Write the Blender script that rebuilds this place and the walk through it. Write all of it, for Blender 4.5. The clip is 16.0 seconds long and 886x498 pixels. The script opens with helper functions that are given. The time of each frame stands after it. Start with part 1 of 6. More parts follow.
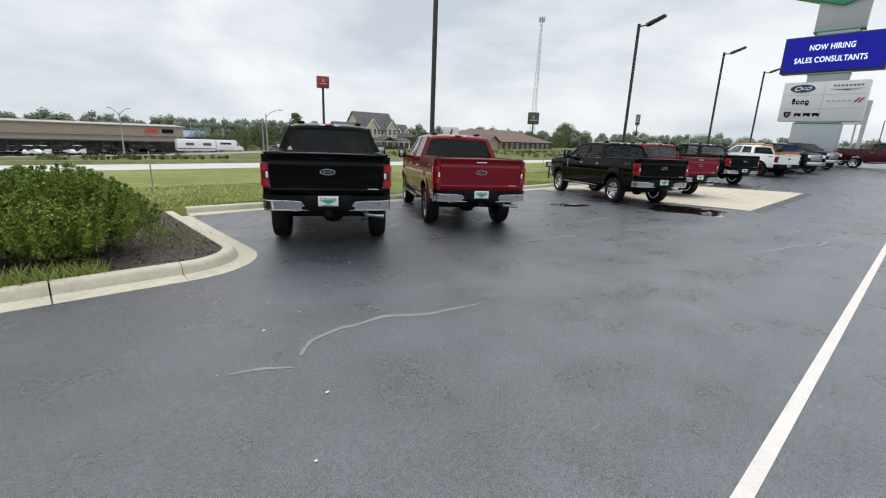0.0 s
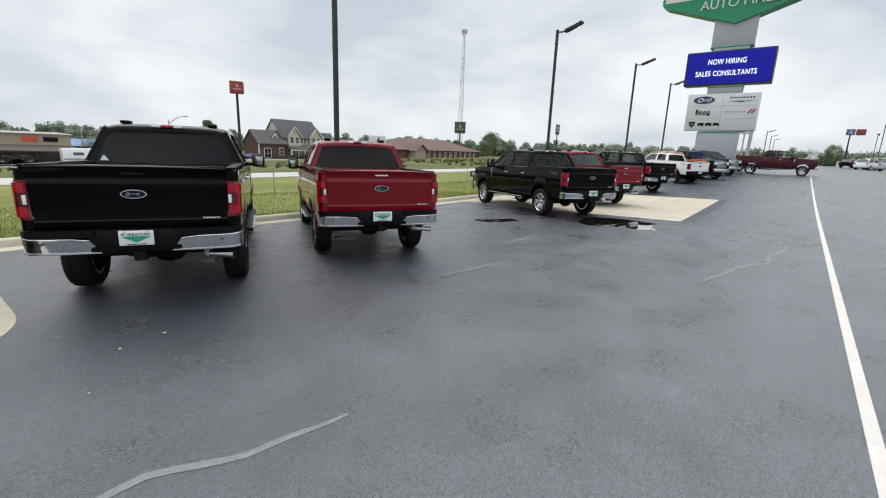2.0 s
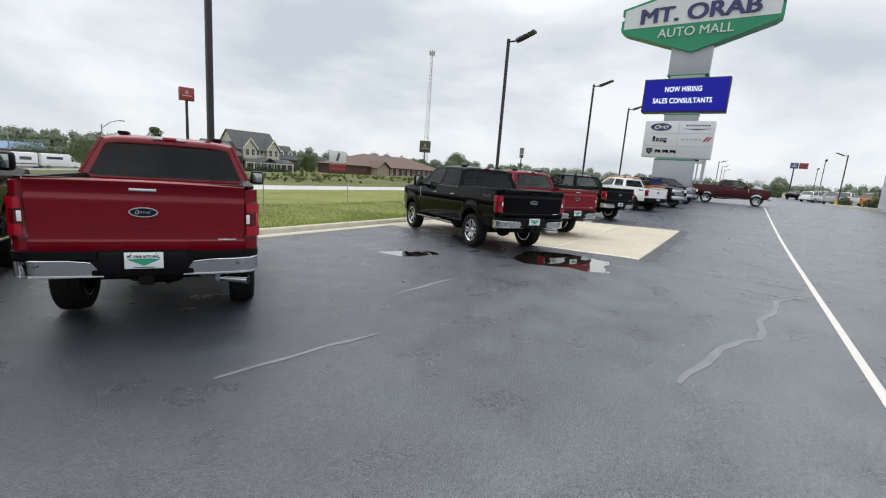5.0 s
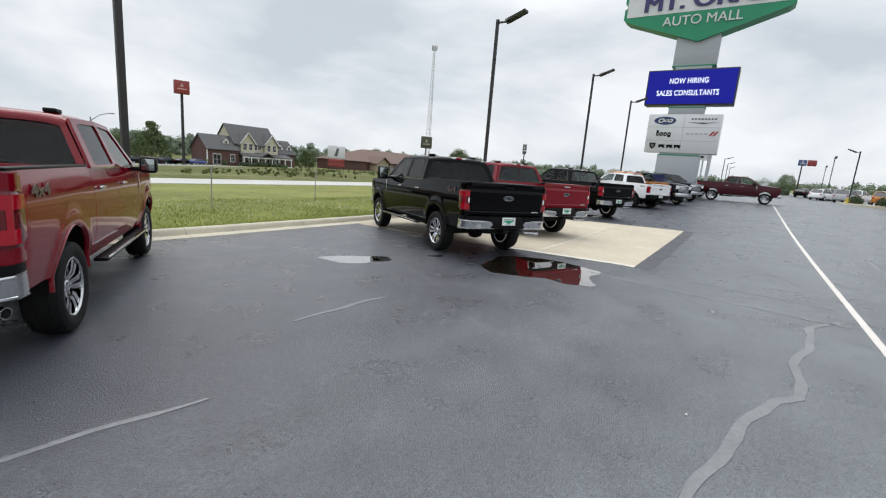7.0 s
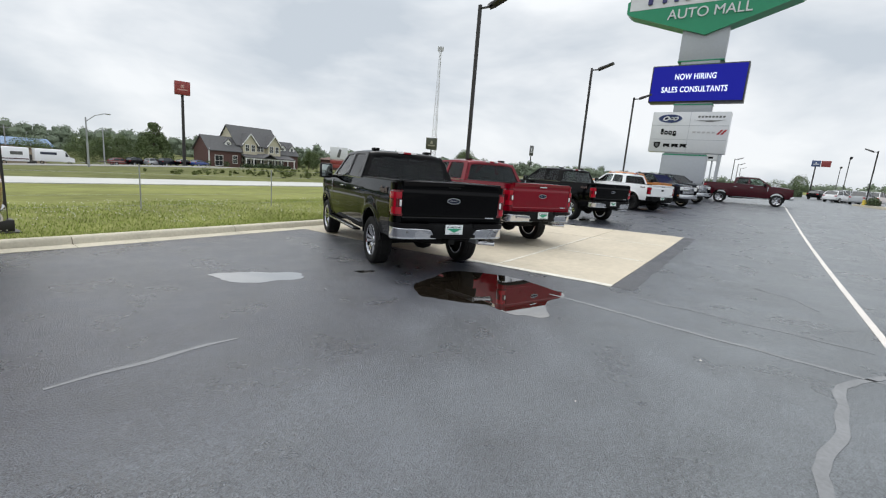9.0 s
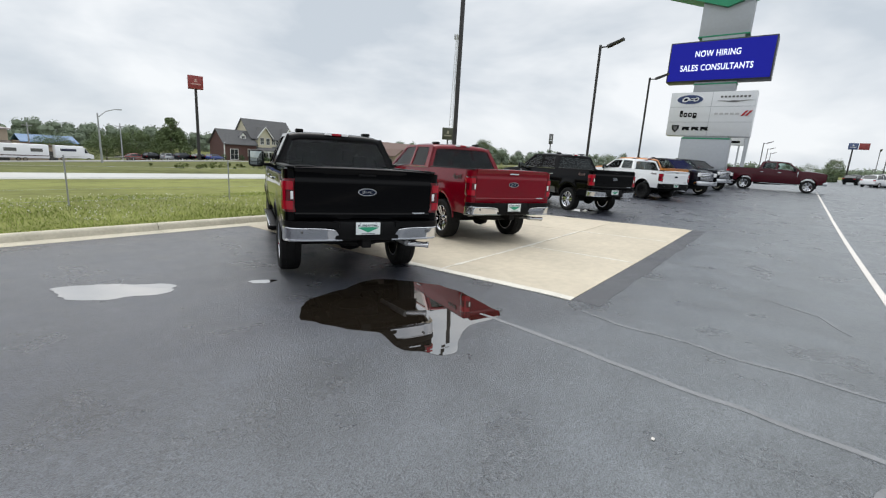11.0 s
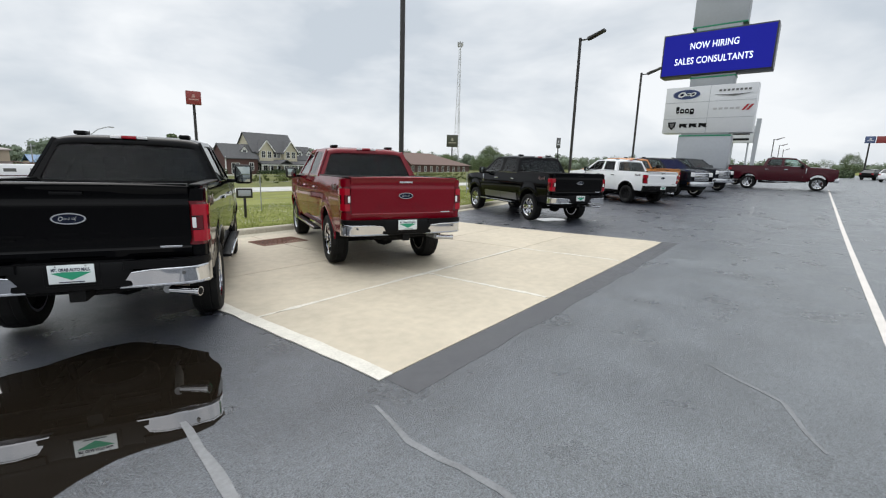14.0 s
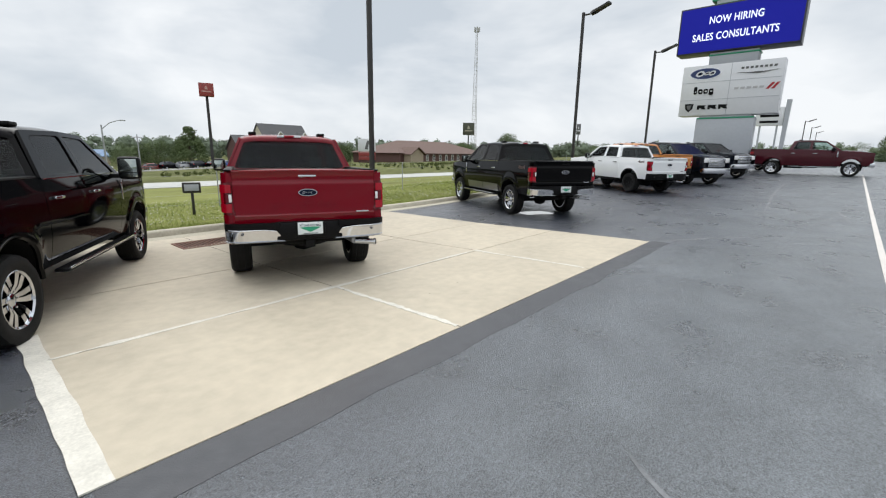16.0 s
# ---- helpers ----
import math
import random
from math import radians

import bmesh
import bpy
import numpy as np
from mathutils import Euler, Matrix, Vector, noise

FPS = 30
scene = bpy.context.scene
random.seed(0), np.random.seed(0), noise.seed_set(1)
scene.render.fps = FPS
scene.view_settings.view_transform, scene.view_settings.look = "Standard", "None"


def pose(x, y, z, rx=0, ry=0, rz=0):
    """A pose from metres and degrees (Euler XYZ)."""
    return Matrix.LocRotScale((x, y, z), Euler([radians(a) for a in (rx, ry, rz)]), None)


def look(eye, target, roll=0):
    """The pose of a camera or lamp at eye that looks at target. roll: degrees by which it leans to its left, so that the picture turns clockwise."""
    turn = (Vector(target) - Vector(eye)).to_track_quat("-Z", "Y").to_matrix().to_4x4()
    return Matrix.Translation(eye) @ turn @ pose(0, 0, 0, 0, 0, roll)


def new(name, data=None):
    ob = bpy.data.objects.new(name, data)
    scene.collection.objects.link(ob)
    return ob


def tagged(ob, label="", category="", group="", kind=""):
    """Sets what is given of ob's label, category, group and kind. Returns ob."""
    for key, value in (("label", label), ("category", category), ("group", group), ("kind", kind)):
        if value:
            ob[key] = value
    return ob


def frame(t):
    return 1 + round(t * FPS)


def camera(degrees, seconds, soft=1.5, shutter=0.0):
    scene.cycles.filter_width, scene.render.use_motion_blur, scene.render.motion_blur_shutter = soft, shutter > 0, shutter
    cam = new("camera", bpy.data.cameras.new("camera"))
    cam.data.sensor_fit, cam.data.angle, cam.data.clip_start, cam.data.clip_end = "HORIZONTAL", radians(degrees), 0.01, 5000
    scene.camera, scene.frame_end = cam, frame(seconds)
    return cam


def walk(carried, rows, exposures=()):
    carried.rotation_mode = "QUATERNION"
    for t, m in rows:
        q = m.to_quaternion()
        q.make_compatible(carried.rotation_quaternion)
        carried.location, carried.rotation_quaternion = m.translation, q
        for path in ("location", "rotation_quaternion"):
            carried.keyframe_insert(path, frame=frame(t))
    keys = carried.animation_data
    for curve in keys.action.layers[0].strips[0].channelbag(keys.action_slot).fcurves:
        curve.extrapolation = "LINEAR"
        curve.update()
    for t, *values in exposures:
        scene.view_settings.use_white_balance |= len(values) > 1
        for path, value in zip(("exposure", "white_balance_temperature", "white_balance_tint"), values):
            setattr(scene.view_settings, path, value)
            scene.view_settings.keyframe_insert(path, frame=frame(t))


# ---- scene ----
cam = camera(90.8, 16.0, 1.2)
PATH = [
    (0, (-0.088, 0.329, 1.884), (1.243, 1.739, 1.39), 2.2),
    (0.5, (0.372, 0.632, 1.856), (1.734, 2.01, 1.364), 1.7),
    (1, (0.81, 0.909, 1.849), (2.224, 2.236, 1.362), 1.5),
    (1.5, (1.299, 1.205, 1.856), (2.777, 2.466, 1.383), 1.7),
    (2, (1.783, 1.342, 1.862), (3.325, 2.535, 1.417), 2.1),
    (2.5, (2.318, 1.489, 1.834), (3.911, 2.625, 1.421), 2.5),
    (3, (2.868, 1.563, 1.856), (4.495, 2.659, 1.469), 2.9),
    (3.5, (3.431, 1.639, 1.851), (5.079, 2.709, 1.477), 3.3),
    (4, (4.018, 1.744, 1.83), (5.673, 2.807, 1.468), 3.8),
    (6.5, (6.414, 2.118, 1.734), (8.047, 3.217, 1.381), 4.6),
    (7, (6.976, 2.126, 1.711), (8.613, 3.214, 1.341), 4.5),
    (7.5, (7.496, 2.108, 1.708), (9.135, 3.192, 1.335), 4.5),
    (8, (8.063, 2.153, 1.711), (9.701, 3.241, 1.344), 4.5),
    (8.5, (8.576, 2.101, 1.708), (10.206, 3.202, 1.347), 4.5),
    (11, (11.178, 1.816, 1.675), (12.735, 3.0, 1.263), 3.5),
    (11.5, (11.659, 1.726, 1.69), (13.206, 2.927, 1.287), 2.9),
    (12, (12.193, 1.658, 1.717), (13.734, 2.872, 1.328), 2.4),
    (12.5, (12.69, 1.542, 1.715), (14.228, 2.764, 1.338), 2.0),
    (13, (13.195, 1.469, 1.687), (14.727, 2.698, 1.313), 1.8),
    (13.5, (13.71, 1.379, 1.706), (15.24, 2.611, 1.329), 1.7),
    (14, (14.164, 1.31, 1.713), (15.692, 2.544, 1.331), 1.7),
    (14.5, (14.715, 1.294, 1.694), (16.235, 2.535, 1.305), 1.8),
    (15, (15.255, 1.157, 1.699), (16.759, 2.414, 1.299), 1.7),
    (15.5, (15.699, 1.08, 1.717), (17.183, 2.354, 1.3), 1.3),
    (16, (16.163, 1.091, 1.734), (17.624, 2.385, 1.302), 0.9),
]
walk(cam, [(t, look(eye, target, roll)) for t, eye, target, roll in PATH])

# ---- sky and light ----
world = bpy.data.worlds.new("overcast_sky")
scene.world = world
world.use_nodes = True
wn, wl = world.node_tree.nodes, world.node_tree.links
wn.clear()


def wnode(kind, **sets):
    n = wn.new(kind)
    for k, v in sets.items():
        n.inputs[k].default_value = v
    return n


sky = wn.new("ShaderNodeTexSky")
sky.sky_type, sky.sun_disc = "NISHITA", False
sky.sun_elevation, sky.sun_rotation = radians(58), radians(200)
coord = wn.new("ShaderNodeTexCoord")
flat = wn.new("ShaderNodeMapping")
flat.inputs["Scale"].default_value = (1.0, 1.0, 2.6)
wl.new(coord.outputs["Generated"], flat.inputs["Vector"])
puffs = wnode("ShaderNodeTexNoise", Scale=2.3, Detail=5.0, Roughness=0.52, Distortion=0.25)
wl.new(flat.outputs[0], puffs.inputs["Vector"])
tone = wn.new("ShaderNodeValToRGB")
tone.color_ramp.elements[0].position, tone.color_ramp.elements[0].color = 0.34, (0.555, 0.61, 0.67, 1)
tone.color_ramp.elements[1].position, tone.color_ramp.elements[1].color = 0.60, (0.86, 0.885, 0.91, 1)
wl.new(puffs.outputs["Fac"], tone.inputs["Fac"])
part_z = wn.new("ShaderNodeSeparateXYZ")
wl.new(coord.outputs["Generated"], part_z.inputs[0])
zenith = wn.new("ShaderNodeMapRange")
for key, value in (("From Min", 0.30), ("From Max", 0.95), ("To Min", 1.14), ("To Max", 2.5)):
    zenith.inputs[key].default_value = value
wl.new(part_z.outputs["Z"], zenith.inputs["Value"])
back_sky = wnode("ShaderNodeBackground", Strength=0.06)
back_cloud = wnode("ShaderNodeBackground", Strength=1.0)
wl.new(sky.outputs[0], back_sky.inputs["Color"])
wl.new(tone.outputs[0], back_cloud.inputs["Color"])
wl.new(zenith.outputs[0], back_cloud.inputs["Strength"])
both = wnode("ShaderNodeMixShader", Fac=0.92)
wl.new(back_sky.outputs[0], both.inputs[1])
wl.new(back_cloud.outputs[0], both.inputs[2])
wl.new(both.outputs[0], wn.new("ShaderNodeOutputWorld").inputs["Surface"])
sun = new("sun", bpy.data.lights.new("sun", "SUN"))
sun.data.energy, sun.data.angle, sun.data.color = 1.3, radians(60), (1.0, 0.96, 0.9)
sun.matrix_world = look((0, 0, 0), (-math.sin(radians(200)) * -0.53, -math.cos(radians(200)) * -0.53, -0.85))


# ---- materials ----
def material(name, colour, rough=0.5, metal=0.0, vary=0.15, scale=6.0, bump=0.0, bump_scale=60.0, coat=0.0, spec=0.5, rough_vary=0.0, per_object=0.0, per_leaf=0.0):
    m = bpy.data.materials.new(name)
    m.use_nodes = True
    nt = m.node_tree
    b = nt.nodes["Principled BSDF"]
    b.inputs["Metallic"].default_value, b.inputs["Roughness"].default_value = metal, rough
    b.inputs["Coat Weight"].default_value, b.inputs["Coat Roughness"].default_value = coat, 0.04
    b.inputs["Specular IOR Level"].default_value = spec
    b.inputs["Base Color"].default_value = (*colour, 1)
    tc = nt.nodes.new("ShaderNodeTexCoord")
    if vary or per_object:
        big, small = nt.nodes.new("ShaderNodeTexNoise"), nt.nodes.new("ShaderNodeTexNoise")
        big.inputs["Scale"].default_value, small.inputs["Scale"].default_value = scale, scale * 9
        big.inputs["Detail"].default_value = small.inputs["Detail"].default_value = 4
        for n in (big, small):
            nt.links.new(tc.outputs["Object"], n.inputs["Vector"])
        add = nt.nodes.new("ShaderNodeMath")
        add.operation = "ADD"
        nt.links.new(big.outputs["Fac"], add.inputs[0])
        nt.links.new(small.outputs["Fac"], add.inputs[1])
        mr = nt.nodes.new("ShaderNodeMapRange")
        mr.inputs["From Min"].default_value, mr.inputs["From Max"].default_value = 0.6, 1.4
        mr.inputs["To Min"].default_value, mr.inputs["To Max"].default_value = 1 - vary, 1 + vary
        nt.links.new(add.outputs[0], mr.inputs["Value"])
        last = mr.outputs[0]
        if per_leaf:
            ge, ml, tint = nt.nodes.new("ShaderNodeNewGeometry"), nt.nodes.new("ShaderNodeMapRange"), nt.nodes.new("ShaderNodeMath")
            ml.inputs["To Min"].default_value, ml.inputs["To Max"].default_value = 1 - per_leaf, 1 + per_leaf
            tint.operation = "MULTIPLY"
            nt.links.new(ge.outputs["Random Per Island"], ml.inputs["Value"])
            nt.links.new(last, tint.inputs[0])
            nt.links.new(ml.outputs[0], tint.inputs[1])
            last = tint.outputs[0]
        if per_object:
            oi, mo = nt.nodes.new("ShaderNodeObjectInfo"), nt.nodes.new("ShaderNodeMapRange")
            mo.inputs["To Min"].default_value, mo.inputs["To Max"].default_value = 1 - per_object, 1 + per_object
            nt.links.new(oi.outputs["Random"], mo.inputs["Value"])
            mul = nt.nodes.new("ShaderNodeMath")
            mul.operation = "MULTIPLY"
            nt.links.new(last, mul.inputs[0])
            nt.links.new(mo.outputs[0], mul.inputs[1])
            last = mul.outputs[0]
        vm = nt.nodes.new("ShaderNodeVectorMath")
        vm.operation = "SCALE"
        vm.inputs[0].default_value = colour
        nt.links.new(last, vm.inputs["Scale"])
        nt.links.new(vm.outputs[0], b.inputs["Base Color"])
        if rough_vary:
            rr = nt.nodes.new("ShaderNodeMapRange")
            rr.inputs["From Min"].default_value, rr.inputs["From Max"].default_value = 0.35, 0.65
            rr.inputs["To Min"].default_value, rr.inputs["To Max"].default_value = rough - rough_vary, rough + rough_vary
            nt.links.new(big.outputs["Fac"], rr.inputs["Value"])
            nt.links.new(rr.outputs[0], b.inputs["Roughness"])
    if bump:
        bn, bp = nt.nodes.new("ShaderNodeTexNoise"), nt.nodes.new("ShaderNodeBump")
        bn.inputs["Scale"].default_value, bn.inputs["Detail"].default_value = bump_scale, 3
        bp.inputs["Strength"].default_value, bp.inputs["Distance"].default_value = bump, 0.01
        nt.links.new(tc.outputs["Object"], bn.inputs["Vector"])
        nt.links.new(bn.outputs["Fac"], bp.inputs["Height"])
        nt.links.new(bp.outputs[0], b.inputs["Normal"])
    return m


def tinted_glass(name, tint, gloss_rough=0.02):
    m = bpy.data.materials.new(name)
    m.use_nodes = True
    nt = m.node_tree
    nt.nodes.remove(nt.nodes["Principled BSDF"])
    tr, gl, mx, fr = (nt.nodes.new("ShaderNode" + k) for k in ("BsdfTransparent", "BsdfGlossy", "MixShader", "Fresnel"))
    tr.inputs["Color"].default_value = (*tint, 1)
    gl.inputs["Roughness"].default_value = gloss_rough
    fr.inputs["IOR"].default_value = 1.30
    nt.links.new(fr.outputs[0], mx.inputs["Fac"])
    nt.links.new(tr.outputs[0], mx.inputs[1])
    nt.links.new(gl.outputs[0], mx.inputs[2])
    nt.links.new(mx.outputs[0], nt.nodes["Material Output"].inputs["Surface"])
    return m


def glowing(name, colour, strength):
    m = material(name, colour, 0.4, vary=0)
    b = m.node_tree.nodes["Principled BSDF"]
    b.inputs["Emission Color"].default_value = (*colour, 1)
    b.inputs["Emission Strength"].default_value = strength
    return m


def asphalt(name, dark, light, rough):
    """Sealed asphalt: stone speckle, blotches, and a paler worn driving lane towards -y, darker at low x."""
    m = bpy.data.materials.new(name)
    m.use_nodes = True
    nt = m.node_tree
    b = nt.nodes["Principled BSDF"]

    def node(kind, **sets):
        n = nt.nodes.new("ShaderNode" + kind)
        for k, v in sets.items():
            n.inputs[k.replace("_", " ")].default_value = v
        return n

    def sum_of(a, c, op="ADD"):
        n = nt.nodes.new("ShaderNodeMath")
        n.operation = op
        for k, v in enumerate((a, c)):
            if isinstance(v, float):
                n.inputs[k].default_value = v
            else:
                nt.links.new(v, n.inputs[k])
        return n.outputs[0]

    tc, sep = node("TexCoord"), node("SeparateXYZ")
    nt.links.new(tc.outputs["Object"], sep.inputs[0])
    wide, blot, grain, stone = (node("TexNoise", Scale=k, Detail=d, Roughness=0.6) for k, d in ((0.22, 4), (1.3, 5), (26, 3), (85, 2)))
    for n in (wide, blot, grain, stone):
        nt.links.new(tc.outputs["Object"], n.inputs["Vector"])
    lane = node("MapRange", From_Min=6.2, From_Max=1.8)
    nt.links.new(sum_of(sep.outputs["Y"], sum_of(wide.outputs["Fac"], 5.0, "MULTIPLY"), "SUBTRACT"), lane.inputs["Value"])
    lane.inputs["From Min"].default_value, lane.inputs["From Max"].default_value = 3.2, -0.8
    # lane tone is also scaled along x, darkest below x = 0.5
    x_tone = node("MapRange", From_Min=0.5, From_Max=6.0, To_Min=0.52, To_Max=0.79)
    nt.links.new(sep.outputs["X"], x_tone.inputs["Value"])
    curd, scuff = node("TexNoise", Scale=7.5, Detail=5, Roughness=0.7, Distortion=1.2), node("TexNoise", Scale=0.62, Detail=5, Roughness=0.55, Distortion=0.8)
    for n in (curd, scuff):
        nt.links.new(tc.outputs["Object"], n.inputs["Vector"])
    worn = sum_of(lane.outputs[0], x_tone.outputs[0], "MULTIPLY")
    mottle = sum_of(sum_of(sum_of(curd.outputs["Fac"], 0.55, "MULTIPLY"), sum_of(scuff.outputs["Fac"], 0.8, "MULTIPLY")), -0.675)
    fine = sum_of(sum_of(grain.outputs["Fac"], 1.5, "MULTIPLY"), sum_of(stone.outputs["Fac"], 3.3, "MULTIPLY"))
    tone_ = sum_of(sum_of(sum_of(sum_of(fine, sum_of(blot.outputs["Fac"], 0.95, "MULTIPLY")), -1.87), mottle), 0.25, "MAXIMUM")
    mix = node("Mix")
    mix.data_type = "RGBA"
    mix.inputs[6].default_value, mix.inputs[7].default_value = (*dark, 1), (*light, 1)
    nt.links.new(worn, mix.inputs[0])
    vm = nt.nodes.new("ShaderNodeVectorMath")
    vm.operation = "SCALE"
    nt.links.new(mix.outputs[2], vm.inputs[0])
    nt.links.new(tone_, vm.inputs["Scale"])
    nt.links.new(vm.outputs[0], b.inputs["Base Color"])
    b.inputs["Specular IOR Level"].default_value = 0.78
    rr = node("MapRange", From_Min=0.35, From_Max=0.68, To_Min=rough - 0.11, To_Max=rough + 0.10)
    nt.links.new(blot.outputs["Fac"], rr.inputs["Value"])
    nt.links.new(rr.outputs[0], b.inputs["Roughness"])
    bp = node("Bump", Strength=0.8, Distance=0.004)
    nt.links.new(fine, bp.inputs["Height"])
    nt.links.new(bp.outputs[0], b.inputs["Normal"])
    return m


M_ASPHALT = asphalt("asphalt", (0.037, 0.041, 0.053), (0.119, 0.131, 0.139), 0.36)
M_FAINT = material("old_crack_sealer", (0.150, 0.155, 0.162), 0.5, vary=0.35, scale=4, bump=0.2)
M_SEAL = material("crack_sealer", (0.168, 0.172, 0.178), 0.5, vary=0.25, scale=3, bump=0.2)
M_PATCH = material("dark_sealcoat", (0.056, 0.058, 0.064), 0.5, vary=0.25, scale=1.2, bump=0.4, bump_scale=120, rough_vary=0.12)
M_CONCRETE = material("pad_concrete", (0.46, 0.405, 0.312), 0.70, vary=0.15, scale=0.75, bump=0.15, bump_scale=90, per_object=0.03)
M_KERB = material("kerb_concrete", (0.44, 0.405, 0.32), 0.85, vary=0.2, scale=2.0, bump=0.25, bump_scale=70, per_object=0.06)
M_LINE = material("white_road_paint", (0.58, 0.545, 0.51), 0.6, vary=0.12, scale=4, bump=0.2)
M_FADED = material("worn_paint", (0.58, 0.555, 0.49), 0.7, vary=0.2, scale=5, bump=0.2)
def water(name, gloss):
    """Standing rain water: a dark bed under a mirror-like skin."""
    m = material(name, (0.017, 0.013, 0.009), 0.02, vary=0)
    wt = m.node_tree
    mirror, wet = wt.nodes.new("ShaderNodeBsdfGlossy"), wt.nodes.new("ShaderNodeMixShader")
    mirror.inputs["Roughness"].default_value, mirror.inputs["Color"].default_value, wet.inputs["Fac"].default_value = 0.01, (0.84, 0.82, 0.80, 1), gloss
    wt.links.new(wt.nodes["Principled BSDF"].outputs[0], wet.inputs[1])
    wt.links.new(mirror.outputs[0], wet.inputs[2])
    wt.links.new(wet.outputs[0], wt.nodes["Material Output"].inputs["Surface"])
    return m


M_WATER, M_SHALLOW = water("puddle_water", 0.42), water("shallow_water", 0.8)
M_GRASS = material("grass", (0.172, 0.182, 0.056), 0.9, vary=0.42, scale=0.16, bump=0.6, bump_scale=25, spec=0.1)
M_BLADE = material("grass_blade", (0.22, 0.27, 0.06), 0.7, vary=0.3, scale=0.5, spec=0.2, per_leaf=0.35)
M_MEADOW = material("rough_meadow", (0.115, 0.122, 0.050), 0.95, vary=0.5, scale=0.09, bump=0.6, bump_scale=12, spec=0.05)
M_ROAD = material("pale_road", (0.42, 0.42, 0.40), 0.85, vary=0.1, scale=0.3)
M_MULCH = material("mulch", (0.045, 0.032, 0.026), 0.9, vary=0.5, scale=9, bump=1.0, bump_scale=40)
M_BLACK = material("black_car_paint", (0.0006, 0.0006, 0.001), 0.05, vary=0, coat=0.0, spec=0.13)
M_RED = material("red_car_paint", (0.158, 0.001, 0.008), 0.07, 0.0, vary=0, coat=0.0, spec=0.34)
M_MAROON = material("maroon_car_paint", (0.050, 0.003, 0.008), 0.2, 0.0, vary=0, coat=0.1, spec=0.3)
M_WHITE = material("white_car_paint", (0.78, 0.79, 0.80), 0.3, vary=0, coat=0.8)
M_NAVY = material("dark_blue_car_paint", (0.005, 0.007, 0.012), 0.12, 0.0, vary=0, coat=0.0, spec=0.35)
M_ORANGE = material("orange_car_paint", (0.55, 0.19, 0.02), 0.3, vary=0, coat=1.0)
M_GREY = material("stone_grey_paint", (0.10, 0.10, 0.10), 0.3, 0.4, vary=0, coat=0.8)
M_SILVER = material("silver_car_paint", (0.45, 0.46, 0.48), 0.3, 0.5, vary=0, coat=0.8)
M_BLUE = material("blue_car_paint", (0.02, 0.05, 0.22), 0.3, 0.3, vary=0, coat=0.8)
M_CHROME = material("chrome", (0.60, 0.61, 0.64), 0.06, 1.0, vary=0)
M_MIRROR = material("mirror_glass", (0.36, 0.40, 0.38), 0.03, 1.0, vary=0)
M_PLASTIC = material("black_plastic", (0.0045, 0.0045, 0.005), 0.42, vary=0.1, scale=20, bump=0.1, bump_scale=300, spec=0.12)
M_RUBBER = material("tyre_rubber", (0.010, 0.010, 0.010), 0.7, vary=0.25, scale=12, bump=0.3, bump_scale=80, spec=0.18)
M_UNDER = material("underbody_steel", (0.007, 0.007, 0.007), 0.7, vary=0.2, spec=0.15)
M_TAIL = material("red_lens", (0.33, 0.003, 0.014), 0.08, vary=0, coat=0.15)
M_TAILDARK = material("dark_red_lens", (0.10, 0.002, 0.006), 0.08, vary=0, coat=0.2)
M_LENS = material("white_lens", (0.75, 0.74, 0.74), 0.12, vary=0, coat=1.0)
M_SEAT = material("dark_seat_cloth", (0.022, 0.022, 0.024), 0.8, vary=0.1, scale=20)
M_GLASS = tinted_glass("privacy_glass", (0.50, 0.53, 0.53))
# opaque dark pane in place of clear glass, keeps out the sign's reflection
M_DARKSCREEN = material("dark_windscreen", (0.010, 0.012, 0.014), 0.12, vary=0, spec=0.25)
M_CLEAR = tinted_glass("clear_glass", (0.76, 0.82, 0.80))
M_PLATE = material("plate_white", (0.72, 0.76, 0.76), 0.4, vary=0)
M_PLATE_GREEN = material("plate_green", (0.02, 0.30, 0.16), 0.4, vary=0)
M_DARK = material("dark_print", (0.02, 0.025, 0.05), 0.4, vary=0)
M_OVAL = material("badge_blue", (0.004, 0.007, 0.02), 0.2, vary=0, spec=0.2)
M_POLE = material("bronze_pole_paint", (0.018, 0.016, 0.015), 0.5, vary=0.2, scale=3)
M_SIGNGREY = material("sign_grey_panel", (0.36, 0.38, 0.41), 0.5, vary=0.06, scale=0.6)
M_SIGNWHITE = material("sign_white_panel", (0.62, 0.63, 0.65), 0.4, vary=0.04, scale=0.5)
M_SIGNGREEN = material("sign_green", (0.01, 0.235, 0.115), 0.4, vary=0.06, scale=0.5)
M_SIGNBLUE = material("sign_letter_blue", (0.03, 0.03, 0.13), 0.4, vary=0)
M_CASE = material("display_case", (0.02, 0.022, 0.03), 0.4, vary=0.1)
M_LED = glowing("led_blue", (0.010, 0.012, 0.19), 0.85)
M_LED.node_tree.nodes["Principled BSDF"].inputs["Specular IOR Level"].default_value = 0.05
M_LEDTEXT = glowing("led_white", (0.72, 0.76, 0.85), 0.9)
M_GALV = material("galvanised_steel", (0.34, 0.35, 0.36), 0.5, 0.6, vary=0.15)


# ---- mesh helpers ----
def mesh_of(verts, faces, smooth=False):
    me = bpy.data.meshes.new("m")
    me.from_pydata([tuple(v) for v in verts], [], [tuple(f) for f in faces])
    bm = bmesh.new()
    bm.from_mesh(me)
    bmesh.ops.recalc_face_normals(bm, faces=bm.faces)
    bm.to_mesh(me)
    bm.free()
    if smooth:
        me.polygons.foreach_set("use_smooth", [True] * len(me.polygons))
        me.set_sharp_from_angle(angle=radians(38))
    return me


